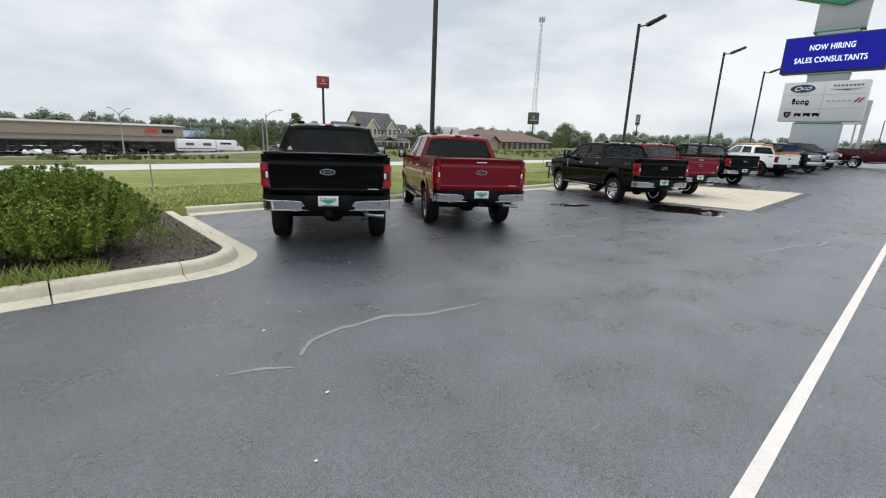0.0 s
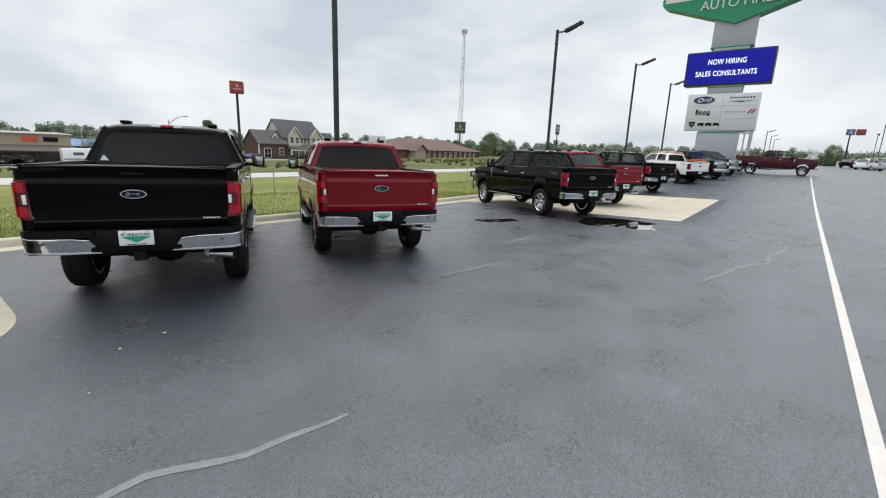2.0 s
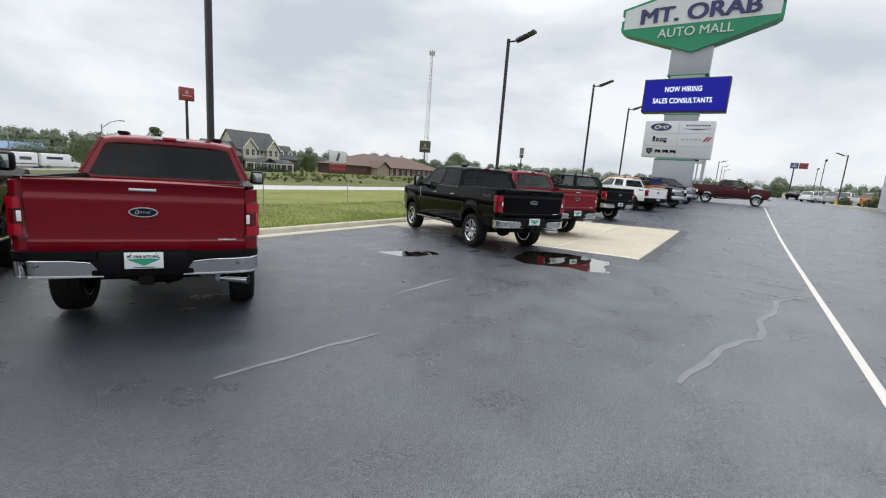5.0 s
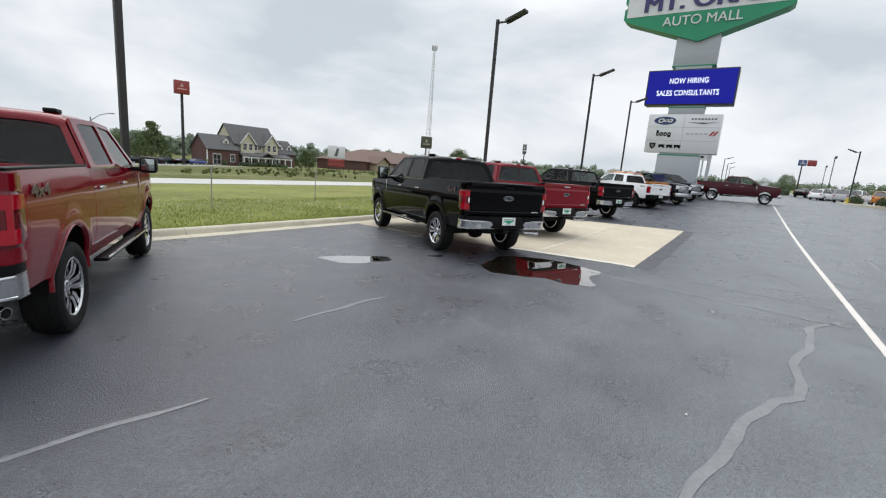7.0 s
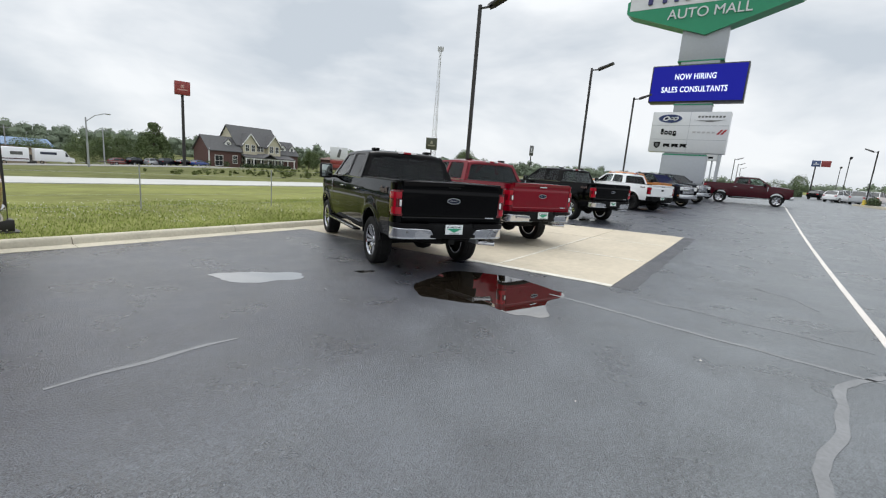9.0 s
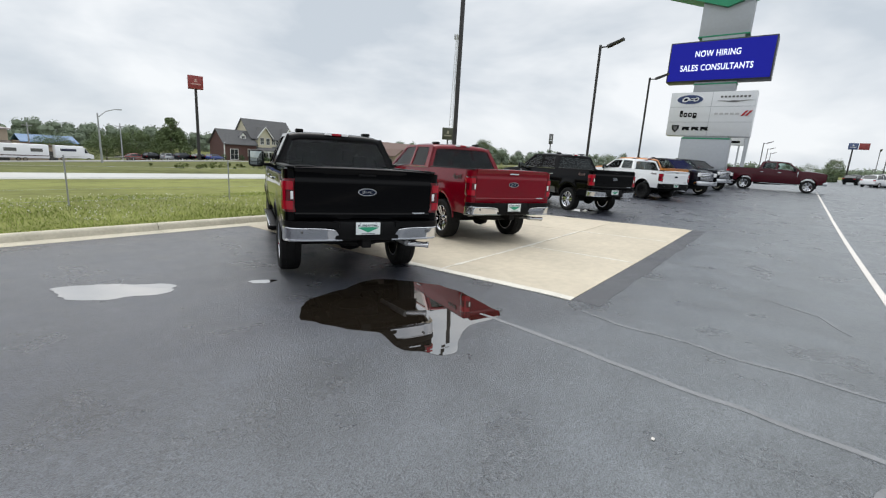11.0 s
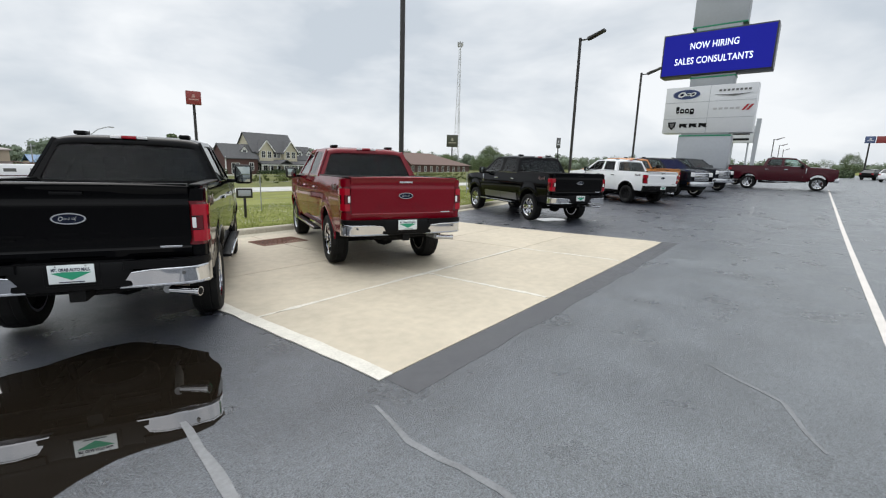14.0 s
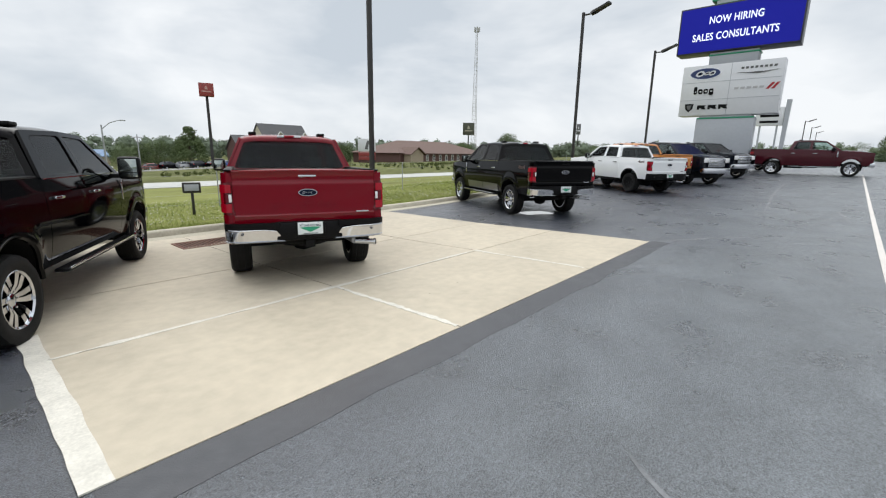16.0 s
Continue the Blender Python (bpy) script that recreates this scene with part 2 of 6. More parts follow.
def part(name, geo, mat, parent=None, label="", smooth=True):
    """geo: a mesh, or a pair of verts and faces."""
    me = geo if isinstance(geo, bpy.types.Mesh) else mesh_of(*geo, smooth)
    me.name = name
    if mat and not me.materials:
        me.materials.append(mat)
    ob = new(name, me)
    ob.parent = parent
    if label:
        tagged(ob, label)
    return ob


def join(*geos):
    verts, faces = [], []
    for v, f in geos:
        k = len(verts)
        verts += list(v)
        faces += [tuple(i + k for i in q) for q in f]
    return verts, faces


def moved(geo, m):
    return [m @ Vector(v) for v in geo[0]], geo[1]


def box(x0, x1, y0, y1, z0, z1, b=0.0):
    """A block, with bevelled edges where b > 0."""
    if b <= 0:
        v = [(x, y, z) for x in (x0, x1) for y in (y0, y1) for z in (z0, z1)]
        return v, [(0, 1, 3, 2), (4, 6, 7, 5), (0, 4, 5, 1), (2, 3, 7, 6), (0, 2, 6, 4), (1, 5, 7, 3)]
    bm = bmesh.new()
    bmesh.ops.create_cube(bm, size=1)
    for v in bm.verts:
        v.co = ((x0 + x1) / 2 + v.co.x * (x1 - x0), (y0 + y1) / 2 + v.co.y * (y1 - y0), (z0 + z1) / 2 + v.co.z * (z1 - z0))
    bmesh.ops.bevel(bm, geom=list(bm.edges), offset=b, segments=2, affect="EDGES", profile=0.5)
    bm.verts.index_update()
    out = [v.co.copy() for v in bm.verts], [tuple(v.index for v in f.verts) for f in bm.faces]
    bm.free()
    return out


def tube(a, b, r0, r1=None, n=12):
    """A rod from a to b."""
    a, b = Vector(a), Vector(b)
    r1 = r0 if r1 is None else r1
    q = (b - a).to_track_quat("Z", "Y").to_matrix()
    v = []
    for c, r in ((a, r0), (b, r1)):
        v += [c + q @ Vector((r * math.cos(k * math.tau / n), r * math.sin(k * math.tau / n), 0)) for k in range(n)]
    f = [(k, (k + 1) % n, n + (k + 1) % n, n + k) for k in range(n)]
    return v, f + [tuple(range(n))[::-1], tuple(range(n, 2 * n))]


def spin(profile, n=32):
    """Profile of (radius, x) turned about the x axis, closed into a ring."""
    v, f, m = [], [], len(profile)
    for k in range(n):
        c, s = math.cos(k * math.tau / n), math.sin(k * math.tau / n)
        v += [(x, r * c, r * s) for r, x in profile]
    for k in range(n):
        for j in range(m):
            a, b = k * m, ((k + 1) % n) * m
            f.append((a + j, a + (j + 1) % m, b + (j + 1) % m, b + j))
    return v, f


def shell(grid, off):
    """A closed sheet: grid[i][j] points and a copy of them moved by off."""
    ni, nj = len(grid), len(grid[0])
    off = Vector(off)
    v = [Vector(p) for row in grid for p in row] + [Vector(p) + off for row in grid for p in row]
    h = ni * nj
    f = []
    for i in range(ni - 1):
        for j in range(nj - 1):
            a, b, c, d = i * nj + j, i * nj + j + 1, (i + 1) * nj + j + 1, (i + 1) * nj + j
            f += [(a, b, c, d), (h + d, h + c, h + b, h + a)]
    rim = [j for j in range(nj)] + [i * nj + nj - 1 for i in range(1, ni)] + [(ni - 1) * nj + j for j in range(nj - 2, -1, -1)] + [i * nj for i in range(ni - 2, 0, -1)]
    for k in range(len(rim)):
        a, b = rim[k], rim[(k + 1) % len(rim)]
        f.append((b, a, h + a, h + b))
    return v, f


def prism(outline, y0, y1):
    """An outline in x, z pushed from y0 to y1."""
    n = len(outline)
    v = [(x, y0, z) for x, z in outline] + [(x, y1, z) for x, z in outline]
    f = [(k, (k + 1) % n, n + (k + 1) % n, n + k) for k in range(n)]
    return v, f + [tuple(range(n))[::-1], tuple(range(n, 2 * n))]


def slab(outline, z0, z1):
    """An outline in x, y pushed from z0 to z1."""
    n = len(outline)
    v = [(x, y, z0) for x, y in outline] + [(x, y, z1) for x, y in outline]
    f = [(k, (k + 1) % n, n + (k + 1) % n, n + k) for k in range(n)]
    return v, f + [tuple(range(n))[::-1], tuple(range(n, 2 * n))]


def rounded(u0, u1, v0, v1, r, steps=4):
    pts = []
    for cu, cv, a in ((u1 - r, v1 - r, 0), (u0 + r, v1 - r, 90), (u0 + r, v0 + r, 180), (u1 - r, v0 + r, 270)):
        for k in range(steps + 1):
            t = radians(a + 90 * k / steps)
            pts.append((cu + r * math.cos(t), cv + r * math.sin(t)))
    return pts


def blend4(c, u, v):
    a, b, d, e = (Vector(p) for p in c)
    return (a * (1 - u) + b * u) * (1 - v) + (e * (1 - u) + d * u) * v


def framed(c, u0, u1, v0, v1, r, thick):
    """On the four-cornered face c: a frame with a rounded opening, and the pane that fills it."""
    n = (Vector(c[1]) - Vector(c[0])).cross(Vector(c[3]) - Vector(c[0])).normalized()
    out = [blend4(c, *p) for p in rounded(0, 1, 0, 1, 0.01)]
    inn = [blend4(c, *p) for p in rounded(u0, u1, v0, v1, r)]
    k = len(out)
    rings = [out, inn, [p - n * thick for p in inn], [p - n * thick for p in out]]
    v = [p for ring in rings for p in ring]
    f = [(a * k + i, a * k + (i + 1) % k, ((a + 1) % 4) * k + (i + 1) % k, ((a + 1) % 4) * k + i) for a in range(4) for i in range(k)]
    pane = [blend4(c, *p) - n * 0.010 for p in rounded(u0 - 0.004, u1 + 0.004, v0 - 0.004, v1 + 0.004, r)]
    pv = pane + [p - n * 0.006 for p in pane]
    pf = [tuple(range(k)), tuple(range(k, 2 * k))[::-1]] + [(i, (i + 1) % k, k + (i + 1) % k, k + i) for i in range(k)]
    return (v, f), (pv, pf)


def empty(name, m, label, category, group=""):
    ob = new(name)
    ob.matrix_world = m
    ob.empty_display_size = 0.2
    return tagged(ob, label, category, group)


# ---- lie of the land ----
def ramp(x):
    if 18.0 < x < 34.0:
        return 0.024 * (x - 18.0) ** 2 / 32.0
    return 0.024 * max(0.0, min(x, 55.0) - 26.0) + 0.012 * max(0.0, min(x, 500.0) - 55.0)


def lot_height(x, y):
    """The lot falls towards the gutter; the fall dies out further along."""
    fall = 0.031 * min(4.0, max(0.0, y - 4.0)) + 0.015 * min(3.6, max(0.0, y - 8.0))
    return ramp(x) - fall * min(1.0, max(0.0, (37.0 - x) / 8.0)) * min(1.0, max(0.5, 0.5 + (x - 4.0) / 12.0))


def land(x, y):
    if y < 12.05:
        return ramp(x)
    edge = lot_height(x, 11.6) + 0.13
    if y < 16:
        t = (y - 12.05) / 3.95
        return edge * (1 - t) + ramp(x) * t
    if y < 36:
        t = (y - 16) / 20
        return ramp(x) * (1 - t) - 1.1 * t
    if y < 42.5:
        return -1.1
    if y < 47:
        return -1.1 - 0.15 * math.sin((y - 42.5) / 4.5 * math.pi)
    t = min(1.0, (y - 47) / 13)
    east = min(1.0, max(0.0, (x - 18.0) / 40.0))
    up = -1.1 + (0.25 * east - 0.55 * (1 - east)) * t * t * (3 - 2 * t)
    return up - 0.05 * max(0.0, min(y, 150.0) - 60.0) + 0.015 * min(max(x, -100.0), 700.0) * min(1.0, max(0.0, (y - 47) / 60))


def laid(geo):
    """Lays a flat thing on the sloping lot."""
    return [(x, y, z + lot_height(x, y)) for x, y, z in (tuple(v) for v in geo[0])], geo[1]


xs = [-3000, -1500, -800, -400, -200, -100] + [-60 + 4 * i for i in range(60)] + [190, 220, 260, 320, 400, 600, 1000, 1800, 3000]
ys = [-3000, -1200, -500, -200, -90, -60, -40, -20, -8, 0, 6, 11.7] + [12.05 + 1.2 * i for i in range(41)] + [64, 70, 80, 95, 110, 125, 140, 150, 170, 200, 250, 320, 420, 600, 1000, 1800, 3000]


def ground_height(x, y):
    return land(x, y) - (0.40 if y < 11.75 else 0.0) + (noise.noise((x * 0.35, y * 0.35, 0)) * 0.035 if 12.4 < y < 34 else 0)


gv = [(x, y, ground_height(x, y)) for y in ys for x in xs]
gf = [(j * len(xs) + i, j * len(xs) + i + 1, (j + 1) * len(xs) + i + 1, (j + 1) * len(xs) + i) for j in range(len(ys) - 1) for i in range(len(xs) - 1)]
ground = tagged(part("ground", (gv, gf), M_GRASS), "mown green grass field falling away to the highway", "ground", kind="structure")
ground.data.materials.append(M_MEADOW)
for face in ground.data.polygons:
    face.material_index = 1 if face.center.y > 43 else 0
M_GRAVEL = material("yard_gravel", (0.23, 0.225, 0.215), 0.9, vary=0.3, scale=0.5, bump=0.4, bump_scale=20)
yard = [[(x, y, land(x, y) + 0.06) for x in (-70, -30, 0, 10, 20, 30, 40, 52, 64)] for y in (92, 100, 108, 116, 124.5)]
tagged(part("shop_yard", shell(yard, (0, 0, -0.3)), M_GRAVEL), "grey gravel yard in front of the shop", "gravel yard", kind="structure")

lx = [-80, -40, -20] + [-8 + 2 * i for i in range(19)] + [31, 33, 35, 37, 40, 43, 46, 49, 52, 55] + [60, 80, 110, 150]
lot = [[(x, y, lot_height(x, y)) for x in lx] for y in (-90, -30, -8, 0, 4, 8, 11.62)]
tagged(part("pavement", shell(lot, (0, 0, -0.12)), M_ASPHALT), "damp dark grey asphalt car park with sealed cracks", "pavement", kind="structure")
rd = [[(x, y, -1.06) for x in (-600, -200, 0, 60, 200, 600)] for y in (37.2, 39.0, 42.6)]
tagged(part("road", shell(rd, (0, 0, -0.2)), M_ROAD), "pale concrete highway beyond the grass field", "road", kind="structure")

# ---- kerbs, pad, markings ----
KERB = [(0.0, -0.12), (0.0, 0.004), (0.28, 0.02), (0.31, 0.10), (0.335, 0.135), (0.37, 0.15), (0.47, 0.15), (0.50, 0.14), (0.50, -0.12)]


def kerb_piece(a, b, na, nb, z):
    """One cast length of kerb with its gutter between two stations; na, nb point from the lot inwards."""
    gap = 0.006
    d = (Vector(b) - Vector(a)).normalized() * gap
    a, b = Vector(a) + d, Vector(b) - d
    m = len(KERB)
    v = [(a.x + na[0] * o, a.y + na[1] * o, z[0] + h) for o, h in KERB] + [(b.x + nb[0] * o, b.y + nb[1] * o, z[1] + h) for o, h in KERB]
    f = [(k, (k + 1) % m, m + (k + 1) % m, m + k) for k in range(m)] + [tuple(range(m)), tuple(range(m, 2 * m))[::-1]]
    return v, f


kerb = tagged(new("kerb"), "pale cast concrete kerb with gutter beside the grass", "kerb", kind="structure")
x = 2.46
while x < 110:
    step = 3.05 if x < 60 else 6.1
    z = (lot_height(x, 11.6), lot_height(x + step, 11.6))
    part("kerb_stone", kerb_piece((x, 11.58), (x + step, 11.58), (0, 1), (0, 1), z), M_KERB, kerb)
    x += step
island = tagged(new("island_kerb"), "pale concrete kerb rounding the planted island", "kerb", kind="structure")
IX, IY = 2.46, 6.46
x = -0.13
while x > -30:
    part("kerb_stone", kerb_piece((x - 3.05, IY), (x, IY), (0, 1), (0, 1), (lot_height(0, IY),) * 2), M_KERB, island)
    x -= 3.05


def arc_piece(stations):
    m = len(KERB)
    v = [p for i, (a, na) in enumerate(stations) for p in [(a[0] + na[0] * o, a[1] + na[1] * o, lot_height(*a) + h) for o, h in KERB]]
    f = [(i * m + k, i * m + (k + 1) % m, (i + 1) * m + (k + 1) % m, (i + 1) * m + k) for i in range(len(stations) - 1) for k in range(m)]
    return v, f + [tuple(range(m)), tuple(range(len(v) - m, len(v)))[::-1]]


RC = 1.25
turn = [((IX - RC + RC * math.sin(radians(a)), IY + RC - RC * math.cos(radians(a))), (-math.sin(radians(a)), math.cos(radians(a)))) for a in range(0, 91, 9)]
part("kerb_stone", arc_piece([((-0.12, IY), (0, 1)), ((IX - RC - 0.008, IY), (0, 1))]), M_KERB, island)
part("kerb_stone", arc_piece(turn[:8]), M_KERB, island)
part("kerb_stone", arc_piece(turn[7:] + [((IX, 8.9), (-1, 0))]), M_KERB, island)
part("kerb_stone", arc_piece([((IX, 8.91), (-1, 0)), ((IX, 11.57), (-1, 0))]), M_KERB, island)
corner = [(IX - 0.49, IY + RC), (IX - 0.49, 8.0), (IX - 0.49, 12.2), (-3.0, 12.2), (-3.0, 8.0), (-3.0, IY + 0.49), (IX - RC, IY + 0.49)] + [(IX - RC + (RC - 0.49) * math.sin(radians(a)), IY + RC - (RC - 0.49) * math.cos(radians(a))) for a in range(9, 90, 9)]
tagged(part("mulch_bed", laid(slab(corner, -0.1, 0.12)), M_MULCH, smooth=False), "dark brown shredded bark mulch bed in the island", "mulch bed", kind="structure")
tagged(part("lawn", laid(slab([(-30, 6.89), (-3.0, 6.89), (-3.0, 8.0), (-3.0, 12.3), (-30, 12.3), (-30, 8.0)], -0.1, 0.125)), M_GRASS, smooth=False), "grass of the planted island", "lawn", kind="structure")

pad = tagged(new("concrete_pad"), "pale concrete apron round the storm drain with sawn joints", "concrete pad", kind="structure")
PX, PY = [16.4, 19.4, 22.5, 25.36], [3.7, 4.0, 5.86, 8.0, 11.56]
for i in range(3):
    for a, ys_ in ((3.7, (3.706, 4.0, 5.851)), (5.86, (5.869, 7.99)), (8.0, (8.009, 11.555))):
        rows = [[(x, y, 0.008) for y in ys_] for x in (PX[i] + 0.009, PX[i + 1] - 0.009)]
        part("concrete_slab", laid(shell(rows, (0, 0, -0.11))), M_CONCRETE, pad, smooth=False)
for x0, x1, y0, y1 in ((16.36, 16.52, 3.7, 6.7),):
    tagged(part("pad_edge_paint", laid(shell([[(x0 + 0.02 * noise.noise((y * 3, 1, 0)), y, 0.0125), (x1 + 0.018 * noise.noise((y * 2, 5, 0)), y, 0.0125)] for y in np.linspace(y0, y1, 30)], (0, 0, -0.01))), M_FADED, smooth=False), "worn white paint along the concrete edge", "road marking", kind="structure")
for a, b in (((16.5, 5.87), (22.4, 5.9)), ((19.39, 3.75), (19.41, 5.85)), ((22.5, 3.8), (22.48, 5.9))):
    (ax, ay), (bx, by) = a, b
    n = 70
    rows = []
    for k in range(n + 1):
        t = k / n
        w = max(0.003, 0.026 + 0.020 * noise.noise((t * 9, ax, 0)) + 0.030 * noise.noise((t * 31, ay, 2)))
        dx, dy = (by - ay), -(bx - ax)
        l = math.hypot(dx, dy)
        cx, cy = ax + (bx - ax) * t + 0.015 * noise.noise((t * 6, 3, ay)), ay + (by - ay) * t + 0.015 * noise.noise((t * 6, 8, ay))
        rows.append([(cx - dx / l * w, cy - dy / l * w, 0.0125), (cx + dx / l * w, cy + dy / l * w, 0.0125)])
    tagged(part("joint_paint", laid(shell(rows, (0, 0, -0.004))), M_FADED, smooth=False), "faded white line over the concrete joint", "road marking", kind="structure")

line = [[(x, y - 0.0145 * (x - 2.5), ramp(x) + 0.006) for y in (0.582, 0.674)] for x in [-30, 0, 10] + [x for x in lx if 17 < x < 56]]
tagged(part("lane_line", shell(line, (0, 0, -0.01)), M_LINE, smooth=False), "long solid white painted line on the asphalt", "road marking", kind="structure")


def ribbon(name, label, pts, width, mat, z=0.004, seed=0, wob=0.05):
    """A hand-poured seam along a few stations, with an uneven width."""
    dense = []
    for (ax, ay), (bx, by) in zip(pts, pts[1:]):
        k = max(2, int(math.hypot(bx - ax, by - ay) / 0.12))
        dense += [(ax + (bx - ax) * i / k, ay + (by - ay) * i / k) for i in range(k)]
    dense.append(pts[-1])
    rows = []
    for i, (px, py) in enumerate(dense):
        a, b = dense[max(0, i - 1)], dense[min(len(dense) - 1, i + 1)]
        dx, dy = b[0] - a[0], b[1] - a[1]
        l = math.hypot(dx, dy) or 1
        s = width * (0.55 + 0.45 * min(1, i / 4, (len(dense) - 1 - i) / 4)) * (1 + 0.35 * noise.noise((i * 0.45, seed, 0)))
        o = wob * noise.noise((i * 0.3, seed, 5))
        px, py = px - dy / l * o, py + dx / l * o
        rows.append([(px - dy / l * s / 2, py + dx / l * s / 2, lot_height(px, py) + z), (px + dy / l * s / 2, py - dx / l * s / 2, lot_height(px, py) + z)])
    return tagged(part(name, shell(rows, (0, 0, -0.006)), mat, smooth=False), label, "crack seal", kind="structure")


SEAMS = [
    ([(15.0, 0.68), (14.6, 0.95), (14.35, 1.10), (13.75, 1.15), (12.9, 1.30), (12.54, 1.43), (12.0, 1.39), (11.62, 1.44), (11.38, 1.62), (10.97, 1.78), (10.6, 1.87), (10.24, 1.93), (9.85, 2.05), (9.45, 2.16)], 0.085, M_SEAL),
    ([(15.13, 4.25), (15.05, 3.6), (15.0, 3.1), (14.93, 2.57), (14.86, 1.98), (14.8, 1.3), (14.74, 0.62)], 0.065, M_SEAL),
    ([(16.1, 3.45), (15.96, 3.0), (16.0, 2.6), (15.93, 2.2), (15.88, 1.6), (15.87, 1.2), (15.80, 0.62)], 0.05, M_FAINT),
    ([(1.40, 3.66), (1.62, 3.84), (1.95, 3.96), (2.45, 3.9), (2.91, 3.68), (3.58, 3.53)], 0.06, M_FAINT),
    ([(0.83, 3.71), (1.05, 3.62), (1.27, 3.52)], 0.05, M_FAINT),
    # faint parking line, drawn with the crack seals
    ([(6.8, 5.28), (7.58, 5.17), (8.45, 5.0)], 0.05, M_FAINT),
    ([(9.85, 5.9), (10.68, 5.9), (11.25, 5.84)], 0.06, M_FAINT),
    ([(25.6, 3.55), (26.6, 2.9), (27.4, 2.3), (27.2, 1.6), (27.5, 0.8)], 0.05, M_SEAL),
    ([(30.6, 1.2), (29.1, 0.36), (29.4, -0.3)], 0.05, M_SEAL),
    ([(28.3, 5.2), (29.5, 5.0), (30.2, 4.9), (31.3, 4.6)], 0.06, M_SEAL),
    ([(33.0, 2.6), (38.5, 2.9), (45.0, 3.0)], 0.07, M_SEAL),
    ([(21.4, -0.92), (25.8, -1.22), (33.0, -1.9), (39.5, -2.48)], 0.06, M_SEAL),
    ([(31.0, 0.6), (33.5, 0.9), (34.0, 0.55)], 0.07, M_SEAL),
    ([(18.6, 1.75), (18.2, 1.2), (17.6, 0.95)], 0.04, M_FAINT),
]
for k, (pts, w, seal) in enumerate(SEAMS):
    ribbon("crack_seal", "grey sealed crack wandering across the asphalt", pts, w, seal, seed=k)
edge = [[(x, 3.36 + 0.07 * noise.noise((x * 1.3, 0, 7)), 0.0025), (x, 3.695, 0.0025)] for x in np.linspace(16.42, 25.5, 40)]
tagged(part("asphalt_patch", laid(shell(edge, (0, 0, -0.02))), M_PATCH), "darker fresh asphalt strip along the concrete pad", "asphalt patch", kind="structure")



def puddle(label, cx, cy, rx, ry, turn, seed, rough=0.25):
    pts = []
    for k in range(64):
        a = k * math.tau / 64
        r = 1 + rough * noise.noise((math.cos(a) * 1.4, math.sin(a) * 1.4, seed)) * 1.8 + 0.10 * noise.noise((math.cos(a) * 5, math.sin(a) * 5, seed))
        u, w = rx * r * math.cos(a), ry * r * math.sin(a)
        c, s = math.cos(radians(turn)), math.sin(radians(turn))
        pts.append((cx + u * c - w * s, cy + u * s + w * c))
    return tagged(part("puddle", laid(slab(pts, -0.01, 0.0035)), M_SHALLOW, smooth=False), label, "puddle", kind="structure")


SHORE = [(13.73, 5.58), (14.15, 5.99), (14.72, 6.07), (15.33, 6.11), (15.68, 5.40), (15.60, 4.75), (15.26, 4.08), (14.63, 4.10), (14.13, 3.86), (13.93, 4.02), (13.86, 4.33), (13.97, 4.61), (13.80, 5.06)]
shore = []
for k in range(len(SHORE)):
    p0, p1, p2, p3 = (Vector((*SHORE[(k + o) % len(SHORE)], 0)) for o in (-1, 0, 1, 2))
    for i in range(6):
        t = i / 6
        p = 0.5 * (2 * p1 + (p2 - p0) * t + (2 * p0 - 5 * p1 + 4 * p2 - p3) * t * t + (3 * p1 - p0 - 3 * p2 + p3) * t ** 3)
        shore.append((p.x + 0.05 * noise.noise((p.x * 5, p.y * 5, 1)), p.y + 0.05 * noise.noise((p.x * 5, p.y * 5, 4))))
tagged(part("puddle", laid(slab(shore, -0.01, 0.0035)), M_WATER, smooth=False), "still rain puddle reflecting a parked truck", "puddle", kind="structure")
puddle("small rain puddle on the asphalt", 12.78, 7.90, 0.62, 0.36, -38, 7)
puddle("tiny rain puddle on the asphalt", 14.18, 7.10, 0.16, 0.10, -35, 11)
puddle("rain puddle under the rear of a truck", 28.6, 7.7, 1.1, 0.5, -20, 13)


# ---- pickup trucks ----
UPRIGHT = Matrix(((1, 0, 0, 0), (0, 0, -1, 0), (0, 1, 0, 0), (0, 0, 0, 1)))
M_DECAL = material("decal_grey_red", (0.075, 0.045, 0.045), 0.35, vary=0.1)


def word_mesh(words, size, m, depth, bold=0.0):
    """Words as one mesh; m takes the text's own x, y plane to its place."""
    cu = bpy.data.curves.new("words", "FONT")
    cu.body, cu.size, cu.extrude, cu.align_x, cu.align_y, cu.offset = words, size, depth, "CENTER", "CENTER", bold
    cu.resolution_u = 3
    source = new("words_source", cu)
    me = bpy.data.meshes.new_from_object(source.evaluated_get(bpy.context.evaluated_depsgraph_get()))
    bpy.data.objects.remove(source)
    bpy.data.curves.remove(cu)
    me.transform(m)
    return me


YR, YF, WR = 1.18, 4.88, 0.405


def half_width(y, z, flare):
    t = [(0.45, 0.925), (0.60, 0.962), (0.70, 0.984), (0.78, 0.998), (1.0, 1.008), (1.2, 1.0), (1.28, 0.985), (1.45, 0.955)]
    w = np.interp(z, [a for a, _ in t], [b for _, b in t])
    w -= 0.13 * max(0.0, (y - 5.1) / 0.75) ** 2 + 0.03 * max(0.0, (0.2 - y) / 0.2)
    for hub in (YR, YF):
        d = math.hypot(y - hub, z - 0.43)
        w += flare * max(0.0, 1 - abs(d - 0.53) / 0.10)
    return w


